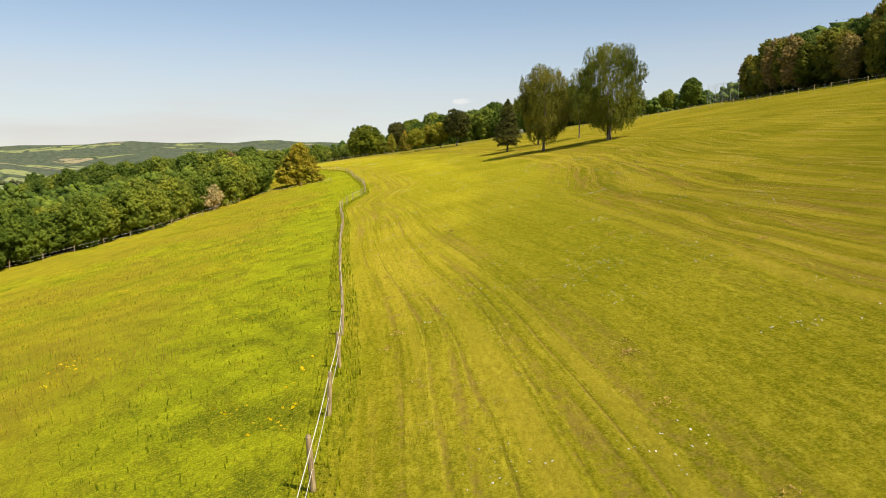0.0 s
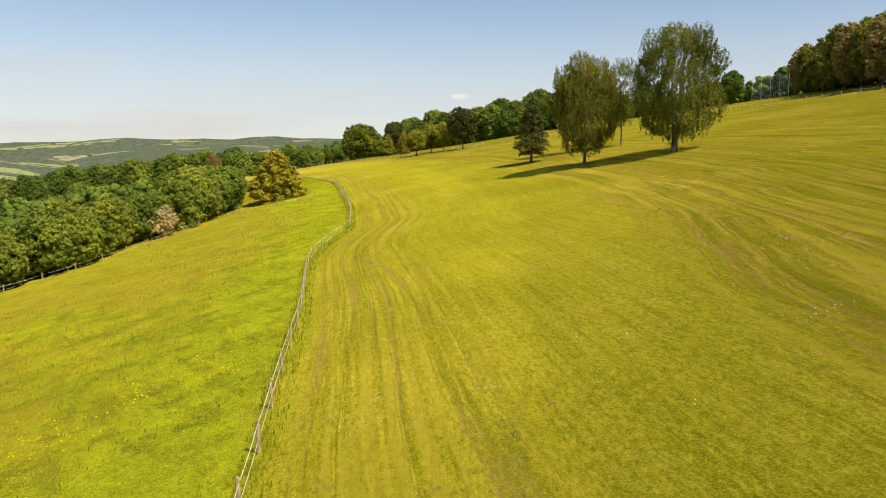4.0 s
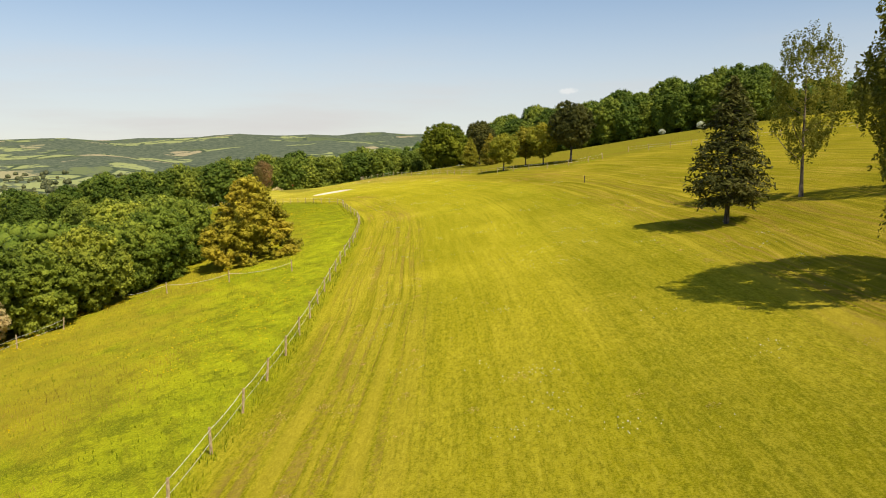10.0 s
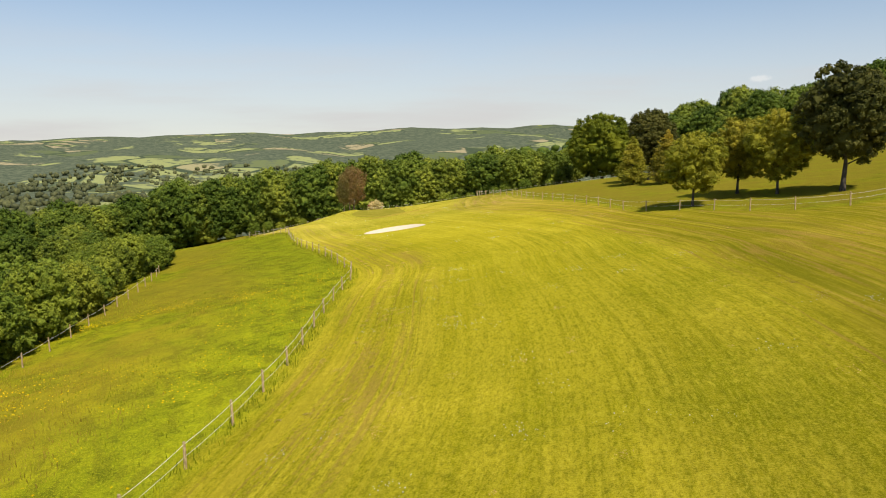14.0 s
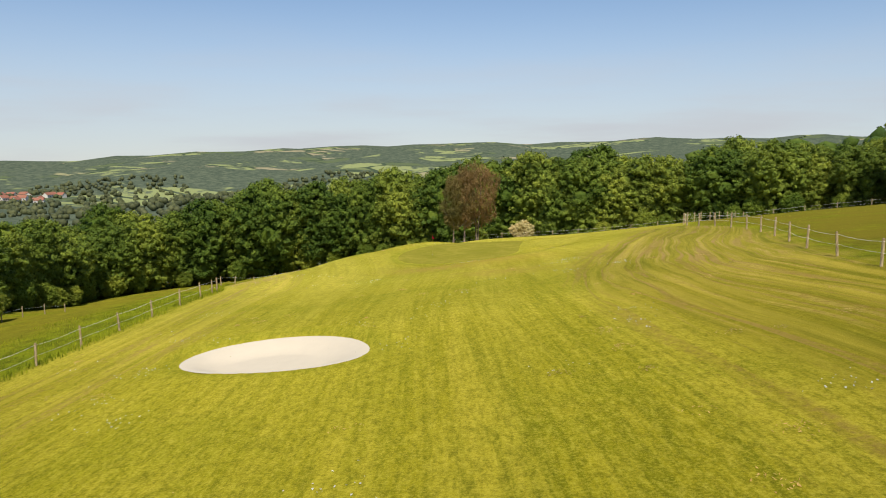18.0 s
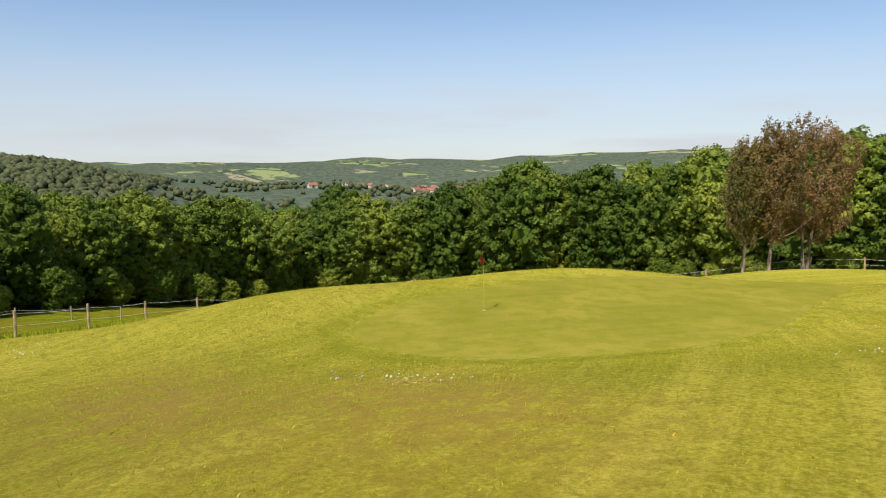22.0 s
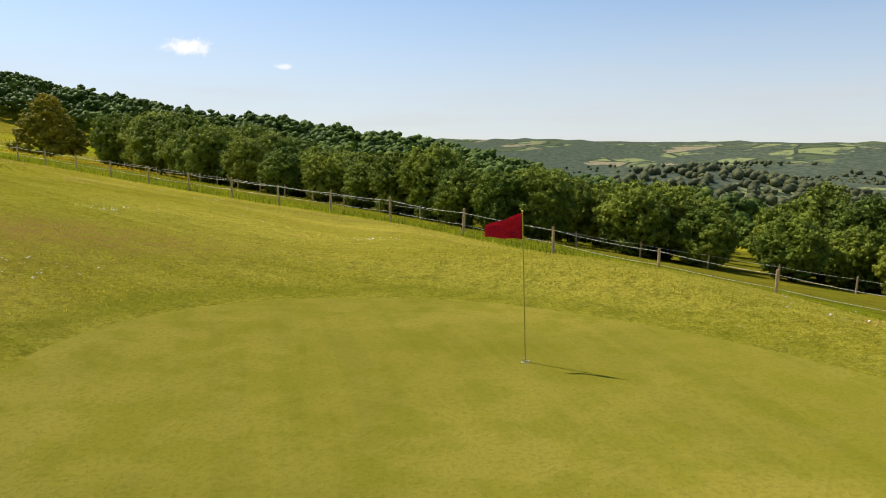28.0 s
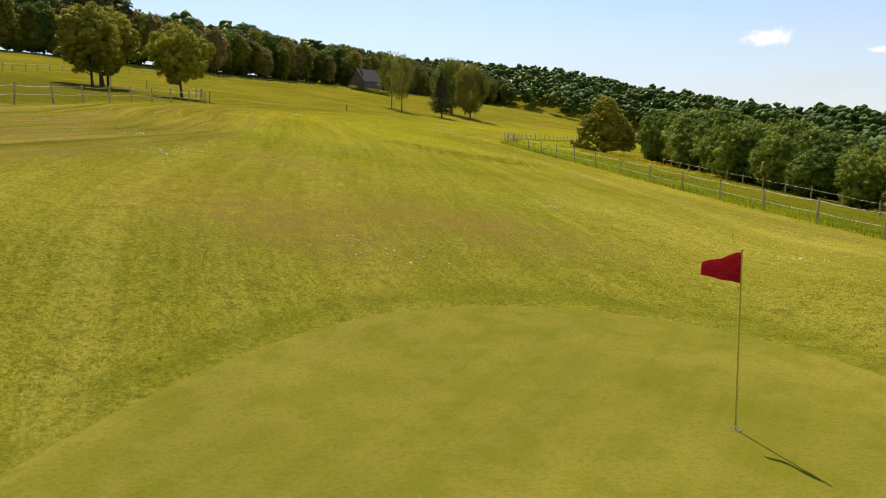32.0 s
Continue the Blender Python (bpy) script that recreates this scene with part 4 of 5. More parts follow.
move_to(make_tree("hawthorn_bush", "white-blossomed hawthorn bush beside the wooden fence", "bush", 18, 4.0, 4.6, 0.4, LEAF_BLOSSOM, BARK, 6000, 0.2, 12, 4, 0.12, stems=2, puff=0.4), -86, 388)
for x, y, s in ((59, 378, 0.42), (72, 378, 0.58)):
    h_tree = make_tree("hawthorn_bush", "hawthorn in full white blossom at the foot of the hill wood", "bush", 19 + int(x), 4.4 * s, 4.6 * s, 0.4, LEAF_MAY, BARK, 3000, 0.24, 12, 4, 0.12, puff=0.35)
    move_to(h_tree, x, y)
# Copper-leaved birches behind the green
for i, (x, y, hh, ww) in enumerate([(-84.9, 366.9, 11.6, 4.2), (-84.3, 369.0, 13.0, 4.6), (-85.9, 374.4, 14.0, 8.2)]):
    move_to(make_tree("copper_birch", "thin birch with pale forked trunk and brownish-red leaves", "tree", 21 + i, hh, ww, 3.0, LEAF_COPPER, BIRCH_BARK, 420 + int(ww * 120), 0.17, 18, 7, 0.15, stems=1 if i < 2 else 2, droop=1.3, leaves=17, fine=0.85, group="copper birches behind the green"), x, y, 40 * i)
# Trees in the fenced corner
move_to(make_tree("oak_tree", "large round dark green oak at the far fence", "tree", 31, 19.5, 21, 1.6, LEAF_OAK, BARK, 26000, 0.5, 34, 7, 0.5, puff=0.85), -21.8, 409.5)
for i, (x, y, s) in enumerate([(-2.6, 324.5, 1.0), (3.6, 318.5, 1.02)]):
    move_to(make_conifer("young_larch", "pale yellow-green young conifer in the fenced rough", "tree", 33 + i, 8.2 * s, 6.6, 0.6, LEAF_LIME, 15, 12, 0.38, 0.12, 0.1, group="pale conifers in the rough"), x, y, 50 * i)
pine = make_tree("pine_tree", "dark brownish-green pine with dense crown", "tree", 36, 13.0, 9.0, 2.6, LEAF_CONIFER, BARK, 12000, 0.36, 20, 6, 0.26, group="dark pines in the rough")
move_to(pine, -0.6, 332)
move_to(make_tree("pine_tree", "dark pine with spreading crown and bare trunk", "tree", 37, 13, 10.5, 3.4, LEAF_CONIFER, BARK, 12000, 0.36, 18, 7, 0.28, gap=1.4, group="dark pines in the rough"), 24.5, 282)
for i, (x, y, hh, ww) in enumerate([(9.4, 282.2, 8.4, 7.4), (14.2, 290.5, 9.2, 7.6), (18.4, 285.5, 9.4, 8.4)]):
    move_to(make_tree("lime_tree", "young lime tree with yellow-green open crown inside the fence", "tree", 41 + i, hh, ww, 1.8, LEAF_LIME, BARK, 9000, 0.27, 20, 6, 0.17, puff=0.45, fine=0.85, gap=1.35, group="lime trees inside the fence"), x, y, 70 * i)

for i, (x, y, hh, ww) in enumerate([(98.5, 272, 7.6, 6.0), (106, 270, 10.2, 8.0), (108.5, 276, 9.6, 7.0)]):
    move_to(make_tree("maple_tree", "small round maple standing alone on the skyline of the slope", "tree", 141 + i, hh, ww, 1.8, LEAF_WOOD, BARK, 6000, 0.38, 14, 5, 0.18, group="small trees on the skyline"), x, y, 50 * i)

# Woods: a few model trees, copied with other turns and sizes
models = {"young": [], "tall": [], "spring": []}
for i in range(3):
    models["young"].append(make_tree("sycamore_tree", "bushy young sycamore leafy down to the ground at the wood edge", "tree", 51 + i, 9, 8.2, 0.4, LEAF_YOUNG, BARK, 8000, 0.42, 20, 0, 0.14, stems=2, puff=0.6, group="young trees at the wood edge"))
for i in range(4):
    models["tall"].append(make_tree("woodland_tree", "tall broadleaved tree with dense dark green crown in the wood", "tree", 61 + i, 15, 11.0 + 0.8 * (i % 2), 0.8, LEAF_WOOD, BARK, 11000, 0.43, 17 + 3 * i, 0, 0.24, puff=0.78, group="trees of the wood"))
for i in range(3):
    models["spring"].append(make_tree("woodland_tree", "tall thin tree with pale brown spring leaves on the hill", "tree", 71 + i, 15, 7.6, 1.4, LEAF_SPRING if i == 1 else LEAF_BIRCH, BARK, 5000, 0.44, 18, 0, 0.2, puff=0.6, gap=1.3, group="trees on the hill"))
used = {k: [0] * len(v) for k, v in models.items()}
rng = np.random.default_rng(7)


def plant(kind, x, y, scale, tall=1.0, sink=0.2):
    i = int(rng.integers(len(models[kind])))
    if not used[kind][i]:
        used[kind][i] = 1
        models[kind][i].matrix_basis = pose(x, y, hz(x, y) - sink, 0, 0, rng.uniform(0, 360)) @ Matrix.Diagonal((scale, scale, scale * tall, 1))
        return models[kind][i]
    m = pose(x, y, hz(x, y) - sink, 0, 0, rng.uniform(0, 360)) @ Matrix.Diagonal((scale, scale, scale * tall, 1))
    src = models[kind][i]
    made = copy_thing(src, m)
    made.matrix_basis = m
    return made


def rows_along(line, first, rows, gap, step, kinds, scale, jitter=1.3):
    """Rows of trees on the left of a plan line, kinds given by the share along it."""
    line = smooth_line(line, 1)
    for r in range(rows):
        pts = along(line, step * (1 + 0.04 * r))
        ways = np.gradient(pts, axis=0)
        for k, (p, w) in enumerate(zip(pts, ways)):
            w = w / (np.hypot(*w) + 1e-9)
            q = p + np.array([-w[1], w[0]]) * (first + r * gap + rng.normal(0, jitter)) + w * (rng.normal(0, jitter) + (step / 2 if r % 2 else 0))
            kind, s = kinds(k / (len(pts) - 1), r)
            plant(kind, q[0], q[1], s * scale * rng.uniform(0.85, 1.15), rng.uniform(0.92, 1.1))


EDGE_YOUNG = [(-78, 96), (-53, 128), (-41, 141), (-36, 158), (-32, 176), (-27, 189), (-25, 200), (-31, 214), (-39, 229), (-51, 253), (-65, 276), (-76, 291), (-86, 297), (-98, 301)]
EDGE_TALL = [(-98, 302), (-112, 305), (-124, 313), (-140, 325), (-156, 342), (-158, 362), (-148, 383), (-130, 398), (-106, 409), (-80, 414), (-54, 416), (-38, 417)]
EDGE_HILL = [(122, 264), (108, 236), (100, 202), (100, 166), (104, 148), (104, 90), (102, 20), (100, -16)]
rows_along(EDGE_YOUNG, 4.0, 2, 5.6, 5.6, lambda t, r: ("young", float(np.interp(t, [0, 0.6, 0.78, 1], [1.0, 1.0, 0.68, 0.62]))), 1.0)
rows_along(EDGE_TALL, 5.0, 2, 6.5, 6.2, lambda t, r: ("tall", float(np.interp(t, [0, 0.1, 0.25, 0.42, 0.6, 0.78, 0.88, 1], [0.5, 0.8, 0.96, 1.24, 1.4, 1.4, 1.08, 0.76]))), 1.0)
rows_along([(-8, 412), (2, 404), (22, 402), (50, 395), (84, 374)], 6.0, 3, 7.0, 7.2, lambda t, r: ("tall", 1.13 + 0.08 * r), 1.0)
rows_along(EDGE_HILL, 4.0, 3, 6.0, 6.0, lambda t, r: ("spring" if r == 0 or (t * 37 + r) % 1.0 > 0.7 else "tall", 0.8 + 0.06 * r), 1.0)
# bushes under the trees on the hill
for p in along(smooth_line(EDGE_HILL, 1), 7.5):
    plant("young", p[0] + rng.normal(9, 1.0), p[1] + rng.normal(0, 1), rng.uniform(0.45, 0.65))
# bushes at the foot of the tall wood
for p in along(smooth_line(EDGE_TALL, 1), 6.0):
    plant("young", p[0] + rng.normal(-2, 0.8), p[1] + rng.normal(0, 1), rng.uniform(0.4, 0.62))


# ==== woods in depth, joined ====
def wood_mass(name, label, spots, count, size, mat, seed, floor=0.42):
    rg = np.random.default_rng(seed)
    verts, faces, gone = [], [], 0
    for x, y, hh, ww in spots:
        v, f = clump_crown(broad_lobes(hh, ww * 1.15, hh * 0.25, rg, 6), ww * 0.15, count, size, rg, 0.7, tries=26, gap=0, floor=hh * floor, core=0.95)
        verts.append(v + np.array([x, y, hz(x, y) - 0.3]))
        faces += [[i + gone for i in q] for q in f]
        gone += len(v)
    ob = new(name, mesh_of(name, np.vstack(verts), faces, mat, True))
    return tagged(ob, label, "woodland", kind="stuff")


def spots_in(test, box, step, hh, seed):
    rg = np.random.default_rng(seed)
    res = []
    for x in np.arange(box[0], box[2], step):
        for y in np.arange(box[1], box[3], step):
            px, py = x + rg.uniform(-0.4, 0.4) * step, y + rg.uniform(-0.4, 0.4) * step
            if test(px, py):
                h1 = hh * rg.uniform(0.8, 1.2) * (1 - 0.42 * float(ramp(215, 255, py) if hh < 12 else ramp(100, 140, py)) * float(ramp(335, 305, py)) * float(ramp(-30, -50, px)))
                res.append((px, py, h1, h1 * rg.uniform(0.62, 0.8)))
    return res


young_line = smooth_line([(-110, 40), *EDGE_YOUNG, *EDGE_TALL, (-12, 422), (40, 412), (90, 392), (112, 398), (150, 420), (175, 345), (160, 300), (130, 268), (114, 236), (108, 202), (110, 166), (116, 150), (117, 90), (114, 20), (112, -30)], 1)


def deep(x, y):
    return float(signed_side(np.array([x]), np.array([y]), young_line)[0])


wood_mass("young_woodland", "crowns of young wood below the meadow", spots_in(lambda x, y: -44 < deep(x, y) < -13 and x < -30 and y < 300, (-170, 40, -30, 300), 6.4, 9.5, 1), 260, 0.75, LEAF_YOUNG, 2)
wood_mass("old_woodland", "crowns of tall wood falling to the valley", spots_in(lambda x, y: (deep(x, y) < -17) and not (y < 300 and deep(x, y) > -42 and x < 0) and (x < 60 and y > 100) and deep(x, y) > -85, (-330, 100, 60, 560), 9.0, 16, 3), 150, 0.75, LEAF_WOOD, 4)
wood_mass("hill_woodland", "crowns of the wood on the hill", spots_in(lambda x, y: deep(x, y) < -12 and x > 50, (50, -30, 230, 520), 10.0, 16, 5), 120, 0.75, LEAF_WOOD, 6, 0.12)
south_spots = spots_in(lambda x, y: y < -8 + max(0, -40 - x) * 0.5, (-210, -110, 190, 40), 9.6, 11.5, 7)
wood_mass("south_woodland", "wood on the slope behind the start of the fairway", [(x, y, h * k, w * k) for x, y, h, w in south_spots for k in (1.05 + 0.4 * float(ramp(-15, -70, x)),)], 110, 0.6, LEAF_WOOD, 8, 0.12)

# ==== fences ====
post_models = []
for i in range(4):
    rg = np.random.default_rng(80 + i)
    bm = bmesh.new()
    hh = 1.27 + rg.uniform(-0.06, 0.06)
    lean = rg.normal(0, 0.025, 2)
    tube(bm, [(0, 0, -0.3), (lean[0] * 0.5, lean[1] * 0.5, 0.5), (lean[0], lean[1], hh - 0.03), (lean[0], lean[1], hh)], [0.07, 0.066, 0.062, 0.05], 9)
    me = bpy.data.meshes.new("post")
    bm.to_mesh(me)
    bm.free()
    me.materials.append(POST_WOOD)
    post_models.append(me)


def fence(label, line, step, wires, seed, wire_r=0.008, sag=0.07, broken=0.0):
    rg = np.random.default_rng(seed)
    pts = along(smooth_line(line, 1), step)
    root = tagged(new("fence"), label, "fence")
    root.location = (pts[0][0], pts[0][1], hz(*pts[0]))
    bm = [bmesh.new() for _ in wires]
    for i, p in enumerate(pts):
        ob = new("post", post_models[int(rg.integers(4))])
        ob.parent = root
        ob.location = Vector((p[0], p[1], hz(p[0], p[1]))) - root.location
        ob.rotation_euler = (rg.normal(0, 0.03), rg.normal(0, 0.03), rg.uniform(0, 6.28))
    for a, b in zip(pts, pts[1:]):
        za, zb = hz(*a), hz(*b)
        for wbm, wh in zip(bm, wires):
            if rg.random() < broken:
                continue
            drop = sag * rg.uniform(0.5, 1.4)
            run = []
            for t in np.linspace(0, 1, 5):
                x, y = a + (b - a) * t
                run.append(Vector((x, y, za + (zb - za) * t + wh - drop * 4 * t * (1 - t))) - root.location)
            tube(wbm, run, [wire_r * (1.0 if wh == wires[0] else 0.7)] * 5, 5)
    for wbm in bm:
        part("wire", wbm, ROPE, root, "white electric fence tape")
    return root


fence("weathered wooden posts with two white tapes between meadow and fairway", FENCE_MEADOW, 4.6, (1.12, 0.55), 1, 0.009, 0.06)
fence("old wooden fence posts and wire along the young wood", FENCE_WOOD, 5.0, (1.0, 0.5), 2, 0.009)
fence("old wooden fence posts and wire below the lower wood edge", FENCE_WOOD_2, 5.0, (1.05,), 3, 0.009)
fence("wooden post fence with white tape along the far wood", FENCE_FAR, 4.5, (1.1, 0.6), 4, 0.009)
fence("wooden post and tape fence round the rough corner", FENCE_RIGHT, 4.8, (1.1, 0.6), 5, 0.009)
fence("old leaning posts with slack white tape across the meadow", [(-30, 190), (-22.5, 190.5), (-15.5, 191), (-8.4, 191.1)], 7.2, (0.95,), 9, 0.013, 0.3)
fence("wooden post fence along the top of the hillside", FENCE_HILL, 5.2, (1.1, 0.6), 6, 0.009)

# ==== flag ====
flag = thing("golf_flag", -60.0, 334.0, "red flag on a thin yellow stick in the hole", "flag", z=hz(-60, 334) + 0.035)
STICK = plain("yellow_stick_paint", (0.5, 0.42, 0.06), 0.4, 0.1)
FLAG_RED = leaf("red_flag_cloth", (0.75, 0.018, 0.025), (0.84, 0.022, 0.03), 0.3, 0.0)
bm = bmesh.new()
tube(bm, [(0, 0, -0.1), (0.02, -0.045, 1.1), (0.035, -0.09, 2.13)], [0.011, 0.01, 0.008], 8)
part("stick", bm, STICK, flag)
bm = bmesh.new()
bmesh.ops.create_uvsphere(bm, u_segments=10, v_segments=6, radius=0.016, matrix=Matrix.Translation((0.035, -0.09, 2.135)))
part("knob", bm, STICK, flag)
bm = bmesh.new()
cols = []
for i in range(13):
    u = i / 12
    cols.append([])
    for k in range(9):
        v = k / 8
        wave = 0.04 * math.sin(u * 7 + v * 1.2) * u
        x, y = 0.035 + 0.46 * u + 0.47 * wave, -0.09 - 0.25 * u + 0.88 * wave
        z = 2.11 - 0.37 * v - 0.19 * u * (1 - v) + 0.02 * u * v + 0.01 * math.sin(u * 9)
        cols[-1].append((bm.verts.new((x + 0.002, y + 0.004, z)), bm.verts.new((x - 0.002, y - 0.004, z))))
for i in range(12):
    for k in range(8):
        for s in (0, 1):
            q = [cols[i][k][s], cols[i + 1][k][s], cols[i + 1][k + 1][s], cols[i][k + 1][s]]
            bm.faces.new(q if s else q[::-1])
part("cloth", bm, FLAG_RED, flag, "red cloth blown out by the wind")
bm = bmesh.new()
bmesh.ops.create_cone(bm, cap_ends=False, segments=24, radius1=0.062, radius2=0.062, depth=0.05, matrix=Matrix.Translation((0, 0, -0.012)))
part("hole_rim", bm, plain("white_cup", (0.8, 0.8, 0.78), 0.5, 0.05), flag, "white rim of the hole")


# ==== small growth on the ground ====
rng = np.random.default_rng(91)


def side_of(x, y):
    return signed_side(np.asarray(x, float), np.asarray(y, float), side_line)


def fence_points(count, lo, hi, first=0.0, last=1.0):
    """Points beside the meadow fence, lo to hi metres to its right, between shares of its run."""
    line = meadow_line
    seg = np.hypot(*np.diff(line, axis=0).T)
    total = np.r_[0, np.cumsum(seg)]
    s = rng.uniform(first, last, count) * total[-1]
    x, y = np.interp(s, total, line[:, 0]), np.interp(s, total, line[:, 1])
    x2, y2 = np.interp(s + 0.5, total, line[:, 0]), np.interp(s + 0.5, total, line[:, 1])
    wx, wy = x2 - x, y2 - y
    ln = np.hypot(wx, wy) + 1e-9
    off = lo + (hi - lo) * rng.random(count)
    return x + wy / ln * off, y - wx / ln * off


def blades(x, y, tall, wide, lean=0.35):
    """Bent grass blades: two triangles each, rooted in the ground."""
    k = len(x)
    z = ground_height(x, y) - 0.03
    a = rng.uniform(0, math.tau, k)
    h = tall * rng.uniform(0.6, 1.4, k)
    w = wide * rng.uniform(0.7, 1.3, k)
    dx, dy = np.cos(a), np.sin(a)
    b = rng.uniform(0, math.tau, k)
    lx, ly = np.cos(b) * h * lean * rng.random(k), np.sin(b) * h * lean * rng.random(k)
    root = np.stack([x, y, z], 1)
    side_v = np.stack([dx * w, dy * w, 0 * w], 1)
    mid = root + np.stack([lx * 0.35, ly * 0.35, h * 0.6], 1)
    tip = root + np.stack([lx, ly, h], 1)
    return np.stack([root - side_v * 0.5, root + side_v * 0.5, mid + side_v * 0.4, tip], 1).reshape(-1, 3)


def meadow_leaf(name, dark, light):
    return leaf(name, dark, light, 0.35, 0.0)


TUFT = meadow_leaf("meadow_grass_blades", (0.23, 0.27, 0.011), (0.42, 0.43, 0.016))
SEED = meadow_leaf("seeding_grass_blades", (0.3, 0.25, 0.02), (0.48, 0.4, 0.06))
MOWN = meadow_leaf("mown_grass_blades", (0.33, 0.31, 0.012), (0.62, 0.52, 0.04))
YELLOW = meadow_leaf("buttercup_petals", (0.6, 0.42, 0.0), (0.85, 0.62, 0.01))
WHITE = meadow_leaf("daisy_petals", (0.6, 0.58, 0.5), (0.85, 0.84, 0.78))
STRAW = meadow_leaf("dry_cut_grass", (0.46, 0.27, 0.07), (0.7, 0.46, 0.16))

# tall grass left standing under the fence
x, y = fence_points(9000, -0.7, 0.75)
tagged(new("fence_grass", cards_mesh("fence_grass", blades(x, y, 0.28, 0.06), TUFT)), "uncut tall grass under the fence", "grass", kind="stuff")
# meadow tufts in drifts
x, y = fence_points(90000, -34, -0.5, 0.02, 0.86)
drift = np.array([noise.noise((px * 0.09, py * 0.09, 0.3)) + 0.5 * noise.noise((px * 0.33, py * 0.33, 4.0)) for px, py in zip(x, y)])
keep = (drift > -0.1) & (rng.random(len(x)) < 0.55)
tagged(new("meadow_grass", cards_mesh("meadow_grass", blades(x[keep], y[keep], 0.2, 0.05), TUFT)), "long fresh meadow grass", "grass", kind="stuff")
brown = (y < 235) & (drift < -0.12) & (side_of(x, y) < -7)
tagged(new("seed_grass", cards_mesh("seed_grass", blades(x[brown], y[brown], 0.26, 0.03), SEED)), "brown seeding grasses in the meadow", "grass", kind="stuff")


def flowers(x, y, lift, size):
    z = ground_height(x, y) + lift * rng.uniform(0.7, 1.2, len(x))
    return leaf_cards(np.stack([x, y, z], 1), np.tile([0, 0, 1.2], (len(x), 1)), size, rng, 1.0)


x, y = fence_points(38000, -38, -1.0, 0.0, 0.68)
patch = np.array([noise.noise((px * 0.07, py * 0.07, 7.3)) + 0.5 * noise.noise((px * 0.4, py * 0.4, 2.0)) for px, py in zip(x, y)])
keep = patch > 0.22
tagged(new("buttercups", cards_mesh("buttercups", flowers(x[keep], y[keep], 0.4, 0.1), YELLOW)), "yellow buttercups in drifts over the meadow", "flowers", kind="stuff")
# daisies on the mown grass, in small colonies
x, y = fence_points(330, 3, 34, 0.02, 0.98)
n_each = rng.integers(4, 30, len(x))
k = np.repeat(np.arange(len(x)), n_each)
sx, sy = x[k] + rng.normal(0, 0.55, len(k)), y[k] + rng.normal(0, 0.55, len(k))
keep = (green_r(sx, sy) > 1.05) & (bunker_r(sx, sy) > 1.1) & (side_of(sx, sy) > 1)
tagged(new("daisies", cards_mesh("daisies", flowers(sx[keep], sy[keep], 0.04, 0.05), WHITE)), "white daisies in small colonies on the mown grass", "flowers", kind="stuff")
# clods of dry cut grass
x, y = fence_points(330, 1.2, 42, 0.0, 0.97)
for lane_at in (2.4, 4.1, 5.6, 8.2, 27.0, 30.5):
    lx, ly = fence_points(75, lane_at - 0.3, lane_at + 0.3, 0.0, 0.75)
    x, y = np.r_[x, lx], np.r_[y, ly]
keep = (green_r(x, y) > 1.15) & (bunker_r(x, y) > 1.3)
x, y = x[keep], y[keep]
n_each = rng.integers(14, 60, len(x))
k = np.repeat(np.arange(len(x)), n_each)
wide = rng.uniform(0.08, 0.3, len(x))[k]
sx, sy = x[k] + rng.normal(0, 1, len(k)) * wide, y[k] + rng.normal(0, 1, len(k)) * wide
pz = ground_height(sx, sy) + 0.02 + 0.1 * rng.random(len(k)) * np.exp(-((sx - x[k]) ** 2 + (sy - y[k]) ** 2) / (wide**2 * 2))
tagged(new("grass_cuttings", cards_mesh("grass_cuttings", leaf_cards(np.stack([sx, sy, pz], 1), np.tile([0, 0, 1.0], (len(k), 1)), 0.07, rng, 0.4), STRAW)), "clods of dry cut grass left by the mower", "grass", kind="stuff")

# longer blades standing on the mown grass round the green
k = 150000
x, y = -60 + rng.normal(0, 15, k), 338 + rng.normal(0, 17, k)
edge = green_r(x, y)
keep = (edge > 1.0 + 0.12 * rng.random(k)) & (side_of(x, y) > 0.6) & (rng.random(k) < 0.35 + 0.65 * np.exp(-((edge - 1.2) / 0.25) ** 2))
tagged(new("rough_grass", cards_mesh("rough_grass", blades(x[keep], y[keep], 0.065, 0.022, 0.8), MOWN)), "short tufted grass round the putting green", "grass", kind="stuff")

# ==== woods across the valley ====
def valley_woods(seed, count, extra):
    """Crowns of far woods, each an uneven dome."""
    rg = np.random.default_rng(seed)
    az = np.radians(np.r_[rg.uniform(14, 185, count), rg.uniform(88, 117, extra)])
    r = np.r_[rg.uniform(360, 1900, count), rg.uniform(640, 1500, extra)]
    x, y = -20 - np.sin(az) * r, 200 + np.cos(az) * r
    thick = np.array([noise.noise((px * 0.0042, py * 0.0042, 1.7)) + 0.4 * noise.noise((px * 0.016, py * 0.016, 5.1)) for px, py in zip(x, y)])
    near_wood = (x > -175) & (y > 60) & (y < 470)
    keep = ((thick > -0.02) | (r < 520) | (np.arange(len(x)) >= count)) & ~near_wood & ~((y < 60) & (r < 420))
    x, y = x[keep], y[keep]
    hh = rg.uniform(6, 11, len(x))
    at = np.stack([x, y, ground_height(x, y) + hh * 0.35], 1)
    return balls(at, hh * 0.6, BALL_SMALL, rg, 0.2, 0.95)


# leaf colour greyed to carry the haze of the distance
LEAF_FAR_HAZED = leaf("hazed_far_leaves", (0.1, 0.108, 0.05), (0.155, 0.16, 0.065), 0.3, 0.0)
